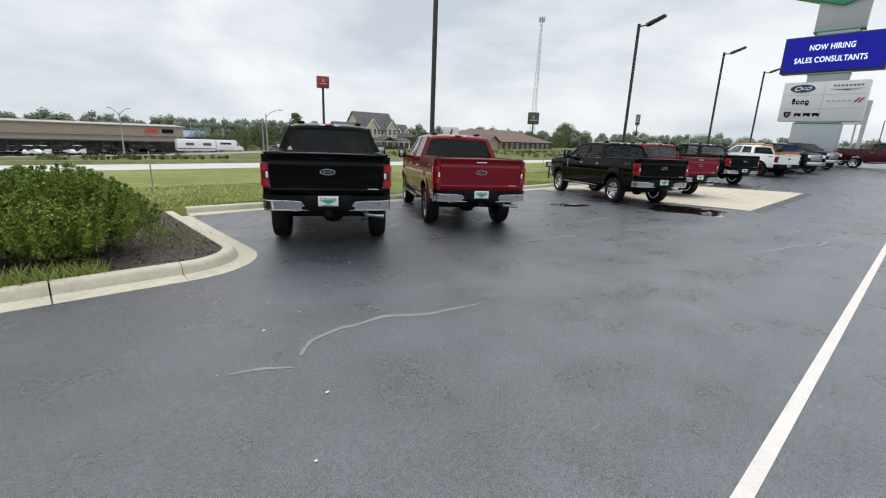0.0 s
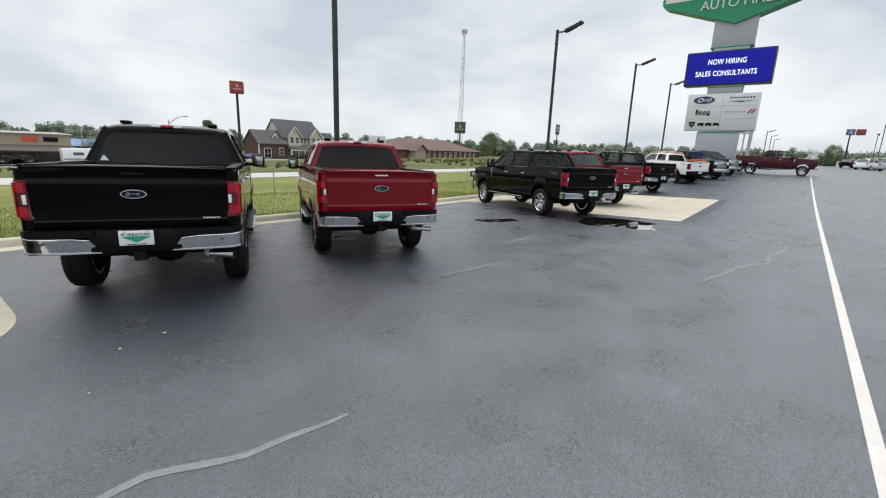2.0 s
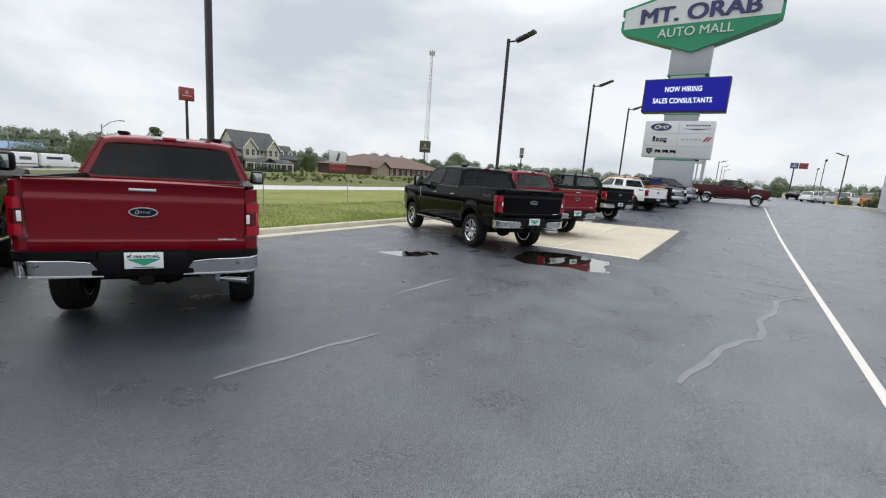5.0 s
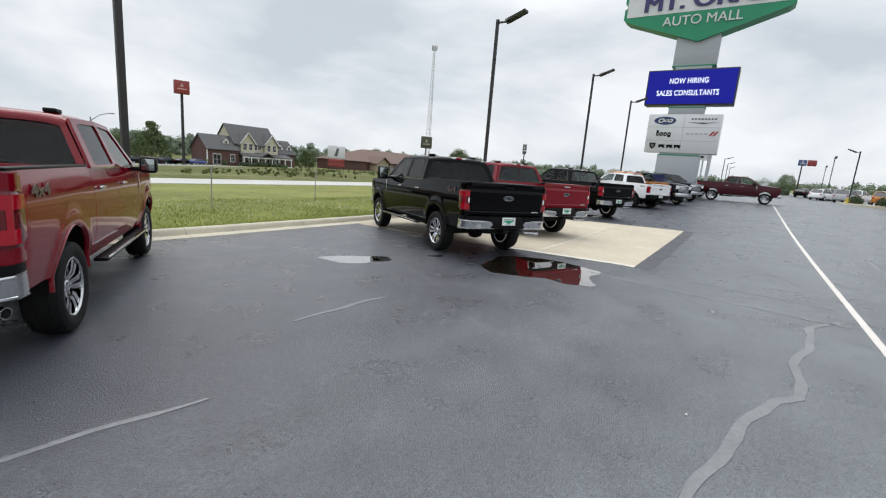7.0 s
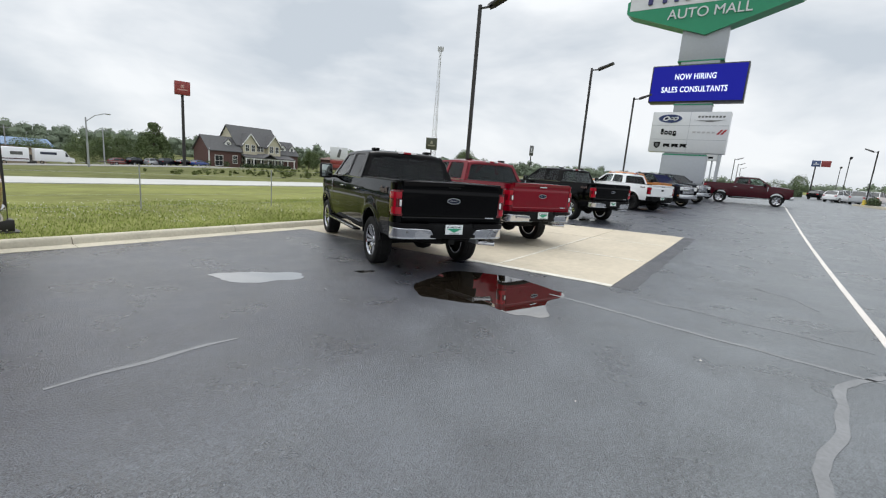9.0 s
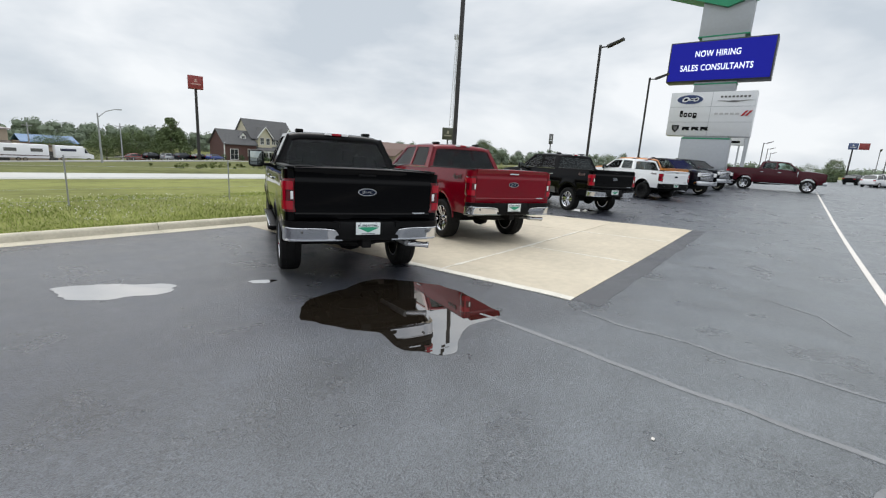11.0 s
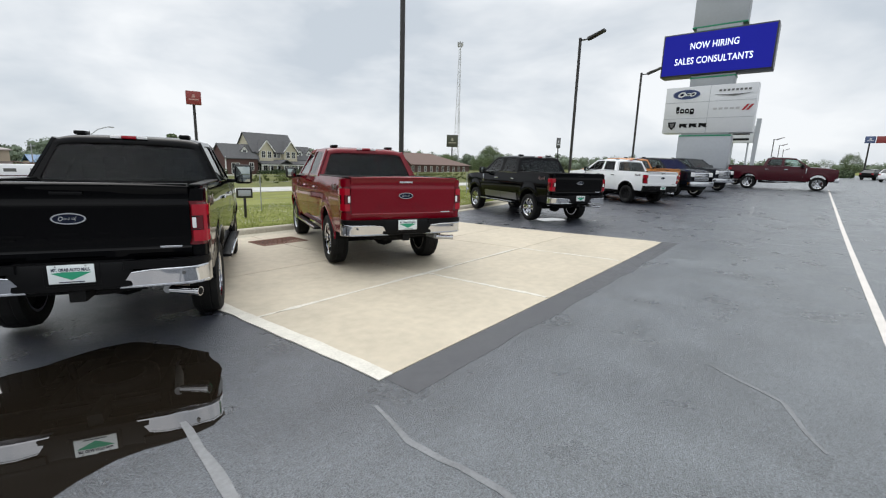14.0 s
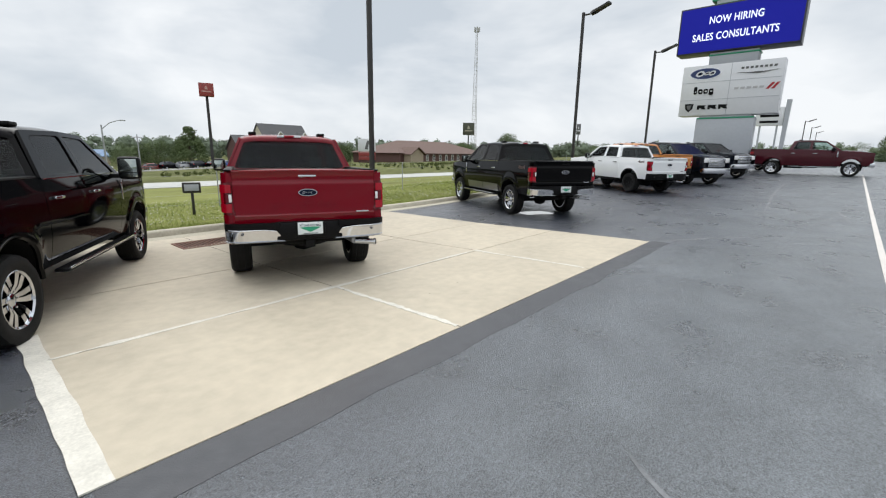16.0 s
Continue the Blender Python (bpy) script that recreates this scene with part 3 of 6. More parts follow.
def sill(y):
    low = 0.50 if YR < y < YF else 0.56
    for hub in (YR, YF):
        if abs(y - hub) < 0.49:
            low = max(low, 0.43 + math.sqrt(0.49 ** 2 - (y - hub) ** 2))
    return low


def side_panel(side, y0, y1, top, flare=0.022, rows=9):
    ys_ = list(np.linspace(y0, y1, max(4, int((y1 - y0) / 0.05))))
    for hub in (YR, YF):
        ys_ += [y for y in (hub - 0.49, hub + 0.49) if y0 < y < y1]
    grid = []
    for y in sorted(ys_):
        lo, hi = sill(y), top(y)
        grid.append([(side * half_width(y, lo + (hi - lo) * k / rows, flare), y, lo + (hi - lo) * k / rows) for k in range(rows + 1)])
    return shell(grid, (-side * 0.03, 0, 0))


TYRE = spin([(0.262, -0.125), (0.31, -0.142), (0.36, -0.142), (0.393, -0.12), (0.405, -0.06), (0.400, -0.055), (0.400, -0.045), (0.405, -0.04), (0.405, 0.04), (0.400, 0.045), (0.400, 0.055), (0.405, 0.06), (0.393, 0.12), (0.36, 0.142), (0.31, 0.142), (0.262, 0.125)], 72)
TYRE = [Vector((x, y, z)) * 1.0 if math.hypot(y, z) < 0.39 or k // 32 % 2 else Vector((x, y * 0.985, z * 0.985)) for k, (x, y, z) in enumerate(TYRE[0])], TYRE[1]
RIMS = spin([(0.262, -0.12), (0.268, 0.118), (0.256, 0.126), (0.240, 0.112), (0.235, 0.03), (0.235, -0.12)], 40)
DISC = spin([(0.02, -0.01), (0.232, -0.01), (0.232, -0.03), (0.02, -0.03)], 32)


def spokes(count, width):
    out = []
    for k in range(count):
        for s in (-1, 1):
            b = [(0.05, 0.03, s * 0.022), (0.05, 0.03, s * 0.002), (0.105, 0.252, s * width), (0.105, 0.252, s * (width - 0.058)), (0.098, 0.13, s * width * 0.72), (0.098, 0.13, s * (width * 0.72 - 0.046))]
            v = [Vector(p) for p in b] + [Vector(p) - Vector((0.045, 0, 0)) for p in b]
            f = [(0, 4, 5, 1), (4, 2, 3, 5), (6, 7, 11, 10), (10, 11, 9, 8), (0, 6, 10, 4), (4, 10, 8, 2), (1, 5, 11, 7), (5, 3, 9, 11), (2, 8, 9, 3), (0, 1, 7, 6)]
            out.append(moved((v, f), Matrix.Rotation(k * math.tau / count, 4, "X")))
    hub = spin([(0.001, 0.085), (0.045, 0.082), (0.06, 0.07), (0.065, 0.03), (0.001, 0.03)], 20)
    nuts = [moved(tube((0.05, 0, 0.085), (0.078, 0, 0.085), 0.011, n=6), Matrix.Rotation(k * math.tau / 6 + 0.5, 4, "X")) for k in range(6)]
    return join(*out, hub, *nuts)


def wheels(root, mat_rim, spoke_count=6, steer=0.0, radius=0.425, xs_=0.85, hubs=(YR, YF)):
    shared = [mesh_of(*TYRE, True), mesh_of(*RIMS, True), mesh_of(*spokes(spoke_count, 0.075), True), mesh_of(*DISC, True)]
    for me, mat in zip(shared, (M_RUBBER, mat_rim, mat_rim, M_UNDER)):
        me.materials.append(mat)
    for y in hubs:
        for s in (-1, 1):
            tyre = part("wheel", shared[0], None, root)
            k = radius / WR
            tyre.matrix_basis = Matrix.Translation((s * xs_, y, radius)) @ Matrix.Rotation((0 if s > 0 else math.pi) + (steer if y == hubs[1] else 0), 4, "Z") @ Matrix.Diagonal((1, k, k, 1))
            part("rim", shared[1], None, tyre)
            part("spokes", shared[2], None, tyre)
            part("brake_disc", shared[3], None, tyre)


def oval(rx, rz, n=28):
    return [(rx * math.cos(k * math.tau / n), rz * math.sin(k * math.tau / n)) for k in range(n)]


def pickup(label, m, paint, lower=None, trim=M_CHROME, rim=M_CHROME, flare=0.022, flare_mat=None, spoke_count=6, group="parked pickup trucks", sticker=False, maker_oval=True, towing=False, plate=True, bold_front=False, lift=0.06):
    """A crew-cab pickup. The rear face is at y = 0 and the nose points along y."""
    root = empty("pickup_truck", m, label, "pickup truck", group)
    low = lower or paint
    for s in (-1, 1):
        part("bed_side", side_panel(s, 0.06, 1.905, lambda y: 1.415 - 0.02 * max(0, 0.25 - y), flare), paint, root)
        door = part("rear_door", side_panel(s, 1.915, 2.955, lambda y: 1.40, flare), paint, root)
        part("door_handle", box(min(s * 1.0, s * 1.035), max(s * 1.0, s * 1.035), 2.05, 2.26, 1.185, 1.215, 0.008), trim, door, "chrome door handle")
        door = part("front_door", side_panel(s, 2.965, 4.10, lambda y: 1.40 - 0.05 * min(1, max(0, y - 3.55) / 0.2), flare), paint, root)
        part("door_handle", box(min(s * 1.0, s * 1.035), max(s * 1.0, s * 1.035), 3.10, 3.31, 1.185, 1.215, 0.008), trim, door, "chrome door handle")
        part("front_fender", side_panel(s, 4.11, 5.80, lambda y: 1.345 - 0.10 * max(0, (y - 4.4) / 1.4) ** 1.6, flare), paint, root)
        if lower:
            for a, b in ((1.92, 2.95), (2.97, 4.09)):
                part("lower_trim", shell([[(s * (half_width(y, z, flare) + 0.004), y, z) for z in (0.52, 0.60, 0.68, 0.74)] for y in np.linspace(a, b, 12) if sill(y) < 0.6], (-s * 0.003, 0, 0)), lower, root, "stone grey lower body trim")
        part("fender_vent", box(min(s * 1.004, s * 1.012), max(s * 1.004, s * 1.012), 4.2, 4.24, 1.0, 1.3, 0.004), trim, root)
        for hub in (YR, YF):
            lip = []
            for k in range(25):
                a = math.pi * k / 24
                ring = []
                for r, o in ((0.475, -0.005), (0.492, 0.012), (0.53 if flare_mat else 0.505, 0.010), (0.545 if flare_mat else 0.51, -0.004)):
                    y, z = hub + r * math.cos(a), 0.43 + r * math.sin(a)
                    ring.append((s * (half_width(y, max(z, 0.56), flare) + o + (0.02 if flare_mat and o > 0 else 0)), y, z))
                lip.append(ring)
            part("wheel_arch", shell(lip, (-s * 0.02, 0, 0)), flare_mat or paint, root)
            liner = [[(s * w, hub + 0.50 * math.cos(math.pi * k / 16), 0.42 + 0.50 * math.sin(math.pi * k / 16)) for w in (0.60, 0.965)] for k in range(17)]
            part("wheel_well", shell(liner, (0, 0, 0.012)), M_UNDER, root)
        board = part("running_board", box(min(s * 0.93, s * 1.07), max(s * 0.93, s * 1.07), 1.98, 4.30, 0.415, 0.455, 0.015), M_PLASTIC, root)
        part("tread_strip", box(min(s * 1.045, s * 1.078), max(s * 1.045, s * 1.078), 2.02, 4.26, 0.440, 0.466, 0.006), trim, board, "polished edge strip")
        # greenhouse sides
        faces = {"rear": [(s * 0.955, 1.92, 1.395), (s * 0.955, 2.955, 1.395), (s * 0.748, 2.985, 1.905), (s * 0.742, 2.13, 1.880)],
                 "front": [(s * 0.955, 2.955, 1.395), (s * 0.93, 4.40, 1.345), (s * 0.738, 3.62, 1.885), (s * 0.748, 2.985, 1.905)]}
        for key, c in faces.items():
            if s > 0:
                c = [c[1], c[0], c[3], c[2]]
            back = (key == "rear")
            near = (0.17, 0.055) if back else (0.05, 0.12)
            u0, u1 = (near if s < 0 else near[::-1])
            fr, pane = framed(c, u0, 1 - u1, 0.05, 0.90, 0.07, 0.03)
            part("window_frame", fr, paint, root)
            part("side_window", pane, M_GLASS if back else M_CLEAR, root, "dark tinted side window" if back else "clear side window")
        part("pillar_trim", box(min(s * 0.925, s * 0.94), max(s * 0.925, s * 0.94), 2.93, 2.98, 1.40, 1.45, 0.004), M_PLASTIC, root)
        # mirror
        k = 1.25 if towing else 1.0
        out, high = 0.225 * k, 0.235 * k + (0.03 if towing else 0)
        mir = part("wing_mirror", box(min(s * 1.06, s * (1.06 + out)), max(s * 1.06, s * (1.06 + out)), 3.92, 4.08, 1.31, 1.31 + high, 0.05), M_PLASTIC, root)
        part("mirror_glass", box(min(s * 1.09, s * (1.03 + out)), max(s * 1.09, s * (1.03 + out)), 3.914, 3.919, 1.345, 1.275 + high, 0.002), M_MIRROR, mir)
        if towing:
            part("mirror_bar", box(min(s * 1.08, s * (1.04 + out)), max(s * 1.08, s * (1.04 + out)), 3.908, 3.921, 1.31 + 0.28 * high, 1.32 + 0.28 * high, 0.003), M_PLASTIC, mir)
        part("mirror_arm", box(min(s * 0.92, s * 1.10), max(s * 0.92, s * 1.10), 3.96, 4.03, 1.33, 1.39, 0.015), M_PLASTIC, mir)
        # tail lamp wrapped round the corner
        curve = [(0.868, -0.012), (0.885, -0.024), (0.93, -0.026), (0.965, -0.010), (0.99, 0.025), (1.002, 0.08), (1.008, 0.165)]
        heights = (0.905, 0.925, 0.96, 1.06, 1.13, 1.24, 1.275, 1.292)

        def lamp_skin(k0, k1, z0, z1, off):
            """A strip of the lamp's skin between two stations of its plan, pushed out by off."""
            return shell([[(s * px * (1.006 if 0.93 < z < 1.27 else 0.992) + s * off * (k > 2), py - off, z) for z in np.linspace(z0, z1, 4)] for k, (px, py) in enumerate(curve) if k0 <= k <= k1], (-s * 0.008, 0.012, 0))

        lens = part("tail_lamp", shell([[(s * px * (1.006 if 0.93 < z < 1.27 else 0.990), py, z) for z in heights] for px, py in curve], (-s * 0.02, 0.03, 0)), M_TAILDARK, root, "dark red tail lamp housing")
        part("light_guide", lamp_skin(1, 6, 1.165, 1.262, 0.004), M_TAIL, lens, "bright red upper lamp")
        part("light_guide", lamp_skin(1, 5, 0.935, 1.035, 0.004), M_TAIL, lens, "bright red lower lamp")
        part("light_guide", lamp_skin(3, 4, 1.035, 1.165, 0.004), M_TAIL, lens)
        part("reversing_lens", box(min(s * 0.884, s * 0.917), max(s * 0.884, s * 0.917), -0.0315, -0.020, 1.055, 1.148, 0.005), M_LENS, lens, "white reversing lens")
        for zb in (1.037, 1.155):
            part("lamp_bezel", box(min(s * 0.878, s * 0.950), max(s * 0.878, s * 0.950), -0.0305, -0.018, zb, zb + 0.008, 0.002), M_PLASTIC, lens)
        part("lamp_surround", shell([[(s * px * 0.990, py + 0.014, z) for z in (0.80, 1.40)] for px, py in curve], (-s * 0.02, 0.03, 0)), paint, lens)
        # bumper corners
        curve = [(0.36, -0.12), (0.55, -0.125), (0.78, -0.11), (0.92, -0.075), (0.985, 0.0), (1.0, 0.14)]
        top_of = lambda px: 0.735 if px > 0.5 else 0.715
        chrome = [[(s * (px + (0.11 * (t - 0.5) if px < 0.4 else 0)), py + 0.016 * (1 - t) + push, 0.555 + (top_of(px) - 0.555) * t) for t, push in ((0, 0.034), (0.03, 0.012), (0.075, 0.0), (0.15, 0.002), (0.165, 0.008), (0.20, 0.008), (0.5, 0.007), (0.80, 0.006), (0.835, 0.006), (0.85, 0.0), (0.90, -0.001), (0.965, 0.008), (1, 0.030))] for px, py in curve]
        bum = part("rear_bumper_end", shell(chrome, (-s * 0.01, 0.03, 0)), trim, root, "chrome bumper corner")
        part("parking_sensor", tube((s * 0.80, -0.114, 0.675), (s * 0.80, -0.08, 0.675), 0.016), M_GREY, bum)
        part("bumper_step", shell([[(s * px, py - 0.002, z) for z in (0.732, 0.80)] for px, py in curve], (-s * 0.02, 0.06, 0)), M_PLASTIC, root)
        part("front_lamp", box(min(s * 0.56, s * 0.87), max(s * 0.56, s * 0.87), 5.62, 5.80, 0.98, 1.20, 0.03), M_LENS, root, "clear headlamp")
        part("roof_clip", box(min(s * 0.50, s * 0.62), max(s * 0.50, s * 0.62), 2.32, 2.50, 1.94, 1.985, 0.012), M_PLASTIC, root)
        part("bed_rail_cap", box(min(s * 0.86, s * 0.962), max(s * 0.86, s * 0.962), 0.08, 1.88, 1.412, 1.435, 0.008), M_PLASTIC, root)
        part("bed_inner_wall", box(min(s * 0.84, s * 0.87), max(s * 0.84, s * 0.87), 0.10, 1.88, 0.90, 1.415), M_PLASTIC, root)
    for s in (-1, 1):
        if maker_oval:
            part("side_badge", word_mesh("4x4", 0.135, Matrix.Translation((s * 1.0005, 0.52, 1.262)) @ Matrix(((0, 0, s, 0), (s, 0, 0, 0), (0, 1, 0, 0), (0, 0, 0, 1))) @ Matrix.Diagonal((1.75, 1, 1, 1)), 0.0035, 0.004), M_DECAL, root, "dull red and grey four-wheel-drive lettering", smooth=False)
        part("window_belt", box(min(s * 0.945, s * 0.972), max(s * 0.945, s * 0.972), 1.98, 4.05, 1.392, 1.412, 0.004), trim if trim is M_CHROME else M_PLASTIC, root)
    # tailgate
    prof = [(0.775, 0.015), (0.79, -0.005), (0.868, -0.014), (0.880, -0.016), (0.892, -0.004), (0.90, -0.003), (1.0, -0.006), (1.12, -0.012), (1.235, -0.022), (1.262, -0.025), (1.272, -0.022), (1.300, -0.006), (1.310, -0.005), (1.36, -0.018), (1.392, -0.032), (1.404, -0.042), (1.418, -0.044), (1.43, -0.03), (1.434, 0.0), (1.434, 0.05)]
    grid = [[(px, py - 0.012 * (1 - (px / 0.86) ** 2), z + 0.012 * (1 - (px / 0.86) ** 2) * (z > 1.3)) for z, py in prof] for px in np.linspace(-0.866, 0.866, 25)]
    gate = part("tailgate", shell(grid, (0, 0.045, 0)), paint, root)
    part("gate_handle", box(-0.11, 0.11, -0.042, -0.012, 1.345, 1.372, 0.006), M_PLASTIC if paint is M_BLACK else trim, gate)
    part("gate_cap", box(-0.86, 0.86, -0.035, 0.05, 1.428, 1.443, 0.005), M_PLASTIC, gate)
    if maker_oval:
        part("badge_rim", prism([(a, 1.155 + b) for a, b in oval(0.118, 0.046)], -0.044, -0.012), trim, gate, "chrome oval badge rim")
        part("badge", prism([(a, 1.155 + b) for a, b in oval(0.106, 0.037)], -0.047, -0.03), M_OVAL, gate, "dark blue oval badge")
        for cx, rx, rz in ((-0.050, 0.016, 0.019), (-0.020, 0.010, 0.009), (0.006, 0.007, 0.009), (0.034, 0.011, 0.009), (0.050, 0.004, 0.019)):
            part("badge_stroke", prism([(cx + rx * math.cos(k * math.tau / 14) + 0.3 * rz * math.sin(k * math.tau / 14), 1.155 + rz * math.sin(k * math.tau / 14)) for k in range(14)], -0.0495, -0.046), M_CHROME, gate)
            part("badge_stroke", prism([(cx + 0.62 * rx * math.cos(k * math.tau / 14) + 0.15 * rz * math.sin(k * math.tau / 14), 1.155 + 0.66 * rz * math.sin(k * math.tau / 14)) for k in range(14)], -0.051, -0.049), M_OVAL, gate)
    else:
        part("badge", prism([(-0.16, 1.14), (0.16, 1.14), (0.16, 1.18), (-0.16, 1.18)], -0.03, -0.012), M_CHROME if not maker_oval and paint is not M_WHITE else M_PLASTIC, gate)
    part("model_badge", box(0.62, 0.79, -0.018, -0.006, 0.885, 0.903, 0.002), trim, gate)
    for a, b, z in ((-0.46, -0.30, 1.02), (-0.44, -0.36, 0.985), (-0.24, -0.16, 0.99), (-0.12, 0.06, 1.03), (-0.10, 0.08, 0.985), (0.16, 0.28, 1.03), (0.12, 0.36, 0.985)):
        part("gate_crease", prism([(a, z - 0.004), (a + 0.02, z - 0.011), (b - 0.02, z - 0.011), (b, z - 0.004), (b - 0.01, z + 0.006), (a + 0.01, z + 0.006)], -0.027, -0.010), paint, gate, smooth=False)
    # bumper middle, plate, hitch
    part("rear_bumper_centre", box(-0.43, 0.43, -0.105, 0.08, 0.565, 0.80, 0.03), M_PLASTIC, root)
    if plate:
        pl = part("number_plate", box(-0.155, 0.155, -0.125, -0.112, 0.640, 0.792, 0.003), M_PLATE, root, "white dealer plate with a green chevron")
        part("plate_chevron", prism([(-0.135, 0.728), (-0.06, 0.735), (0.06, 0.735), (0.135, 0.728), (0.0, 0.668)], -0.1275, -0.124), M_PLATE_GREEN, pl)
        part("plate_print", word_mesh("MT. ORAB AUTO MALL", 0.036, Matrix.Translation((0, -0.1262, 0.752)) @ UPRIGHT @ Matrix.Diagonal((0.70, 1, 1, 1)), 0.001, 0.0012), M_DARK, pl, "dark dealer name", smooth=False)
        part("plate_print", box(-0.085, 0.085, -0.1275, -0.124, 0.648, 0.656), M_DARK, pl)
        for xb in (-0.10, 0.10):
            part("plate_bolt", tube((xb, -0.129, 0.781), (xb, -0.12, 0.781), 0.007, n=8), M_GALV, pl)
    part("plate_recess", box(-0.19, 0.19, -0.111, -0.10, 0.615, 0.80, 0.005), M_PLASTIC, root)
    part("tow_hitch", join(box(-0.06, 0.06, -0.06, 0.35, 0.46, 0.57, 0.012), tube((-0.45, 0.2, 0.52), (0.45, 0.2, 0.52), 0.045)), M_UNDER, root)
    pipe = part("exhaust_pipe", tube((0.50, 1.0, 0.50), (0.62, 0.16, 0.47), 0.04), M_GALV, root)
    part("exhaust_tip", join(tube((0.64, 0.175, 0.462), (0.895, 0.06, 0.455), 0.038, n=20), tube((0.87, 0.071, 0.4555), (0.90, 0.0575, 0.455), 0.044, n=20)), M_CHROME, pipe, "polished exhaust tip")
    # dark disc stands in for the shaded hollow of the tip
    part("exhaust_mouth_shade", tube((0.895, 0.0597, 0.455), (0.902, 0.0566, 0.455), 0.036, n=20), M_UNDER, pipe)
    # cab
    rf = []
    for y, z, w in ((2.075, 1.868, 0.726), (2.095, 1.900, 0.732), (2.15, 1.926, 0.738), (2.35, 1.950, 0.742), (2.8, 1.966, 0.745), (3.2, 1.956, 0.745), (3.5, 1.920, 0.742), (3.64, 1.887, 0.732)):
        rf.append([(w * t, y, z - 0.016 * t * t - 0.034 * abs(t) ** 10) for t in np.linspace(-1.02, 1.02, 31)])
    part("roof", shell(rf, (0, 0, -0.03)), paint, root)
    brake = part("high_brake_lamp", box(-0.075, 0.075, 2.065, 2.13, 1.897, 1.932, 0.006), M_TAIL, root, "red high brake lamp")
    for s in (-1, 1):
        part("cargo_lamp", box(min(s * 0.082, s * 0.19), max(s * 0.082, s * 0.19), 2.07, 2.13, 1.897, 1.930, 0.006), M_LENS, brake)
    c = [(-0.95, 1.915, 1.385), (0.95, 1.915, 1.385), (0.735, 2.10, 1.868), (-0.735, 2.10, 1.868)]
    fr, pane = framed(c, 0.038, 0.962, 0.04, 0.925, 0.07, 0.03)
    part("rear_window_frame", fr, paint, root)
    part("rear_window", pane, M_GLASS, root, "dark tinted rear window")
    c = [(0.93, 4.42, 1.345), (-0.93, 4.42, 1.345), (-0.735, 3.62, 1.885), (0.735, 3.62, 1.885)]
    fr, pane = framed(c, 0.05, 0.95, 0.04, 0.95, 0.05, 0.03)
    part("windscreen_frame", fr, paint, root)
    part("windscreen", pane, M_DARKSCREEN if bold_front else M_CLEAR, root, "windscreen pane")
    part("cab_back", box(-0.94, 0.94, 1.90, 1.925, 0.5, 1.39), paint, root)
    part("cab_floor", box(-0.93, 0.93, 1.93, 4.4, 0.50, 0.62), M_SEAT, root)
    part("dashboard", box(-0.88, 0.88, 4.0, 4.42, 0.9, 1.36, 0.05), M_SEAT, root)
    part("steering_wheel", moved(spin([(0.17, -0.012), (0.195, 0), (0.17, 0.012)], 20), Matrix.Translation((-0.42, 3.88, 1.22)) @ Matrix.Rotation(radians(90), 4, "Z") @ Matrix.Rotation(radians(20), 4, "Y")), M_SEAT, root)
    for sx in (-0.42, 0.42):
        part("front_seat", join(box(sx - 0.26, sx + 0.26, 3.15, 3.65, 0.85, 1.0, 0.05), box(sx - 0.25, sx + 0.25, 3.02, 3.18, 0.95, 1.48, 0.05), box(sx - 0.13, sx + 0.13, 3.03, 3.14, 1.50, 1.70, 0.04)), M_SEAT, root)
        part("head_restraint", box(sx - 0.12, sx + 0.12, 2.16, 2.26, 1.42, 1.60, 0.04), M_SEAT, root)
    part("rear_bench", join(box(-0.75, 0.75, 2.2, 2.7, 0.85, 1.0, 0.05), box(-0.75, 0.75, 2.06, 2.22, 0.95, 1.42, 0.05)), M_SEAT, root)
    # bonnet and nose
    hood = []
    for y, z in ((4.40, 1.345), (4.5, 1.365), (4.9, 1.355), (5.3, 1.325), (5.6, 1.28), (5.74, 1.23), (5.79, 1.17)):
        w = 0.945 - 0.10 * max(0, (y - 5.0) / 0.8) ** 2
        hood.append([(w * t, y - 0.10 * t * t * (y > 5.5), z - 0.03 * t * t + 0.025 * (0.35 < abs(t) < 0.75)) for t in np.linspace(-1, 1, 21)])
    part("bonnet", shell(hood, (0, 0, -0.03)), paint, root)
    gr = part("grille", box(-0.56, 0.56, 5.66, 5.82, 0.78, 1.19, 0.03), trim if bold_front else M_PLASTIC, root)
    for k in range(4):
        part("grille_bar", box(-0.52, 0.52, 5.815, 5.835, 0.83 + 0.09 * k, 0.86 + 0.09 * k, 0.006), M_PLASTIC if bold_front else trim, gr)
    part("front_bumper", join(box(-0.90, 0.90, 5.62, 5.90, 0.48, 0.74, 0.06)), trim, root, "chrome front bumper")
    part("front_panel", box(-0.86, 0.86, 5.45, 5.70, 0.70, 1.16, 0.04), paint, root)
    # below
    part("bed_floor", box(-0.86, 0.86, 0.06, 1.90, 0.86, 0.91), M_PLASTIC, root)
    part("chassis", join(box(-0.52, -0.40, 0.25, 5.6, 0.50, 0.64), box(0.40, 0.52, 0.25, 5.6, 0.50, 0.64), box(-0.7, 0.7, 1.9, 4.3, 0.44, 0.52), box(-0.80, 0.80, 0.10, 0.16, 0.62, 0.80)), M_UNDER, root)
    axle = spin([(0.03, -0.2), (0.12, -0.12), (0.15, 0.0), (0.12, 0.12), (0.03, 0.2)], 16)
    part("rear_axle", join(tube((-0.75, YR, WR), (0.75, YR, WR), 0.045), moved(axle, Matrix.Translation((0.05, YR, WR)))), M_UNDER, root)
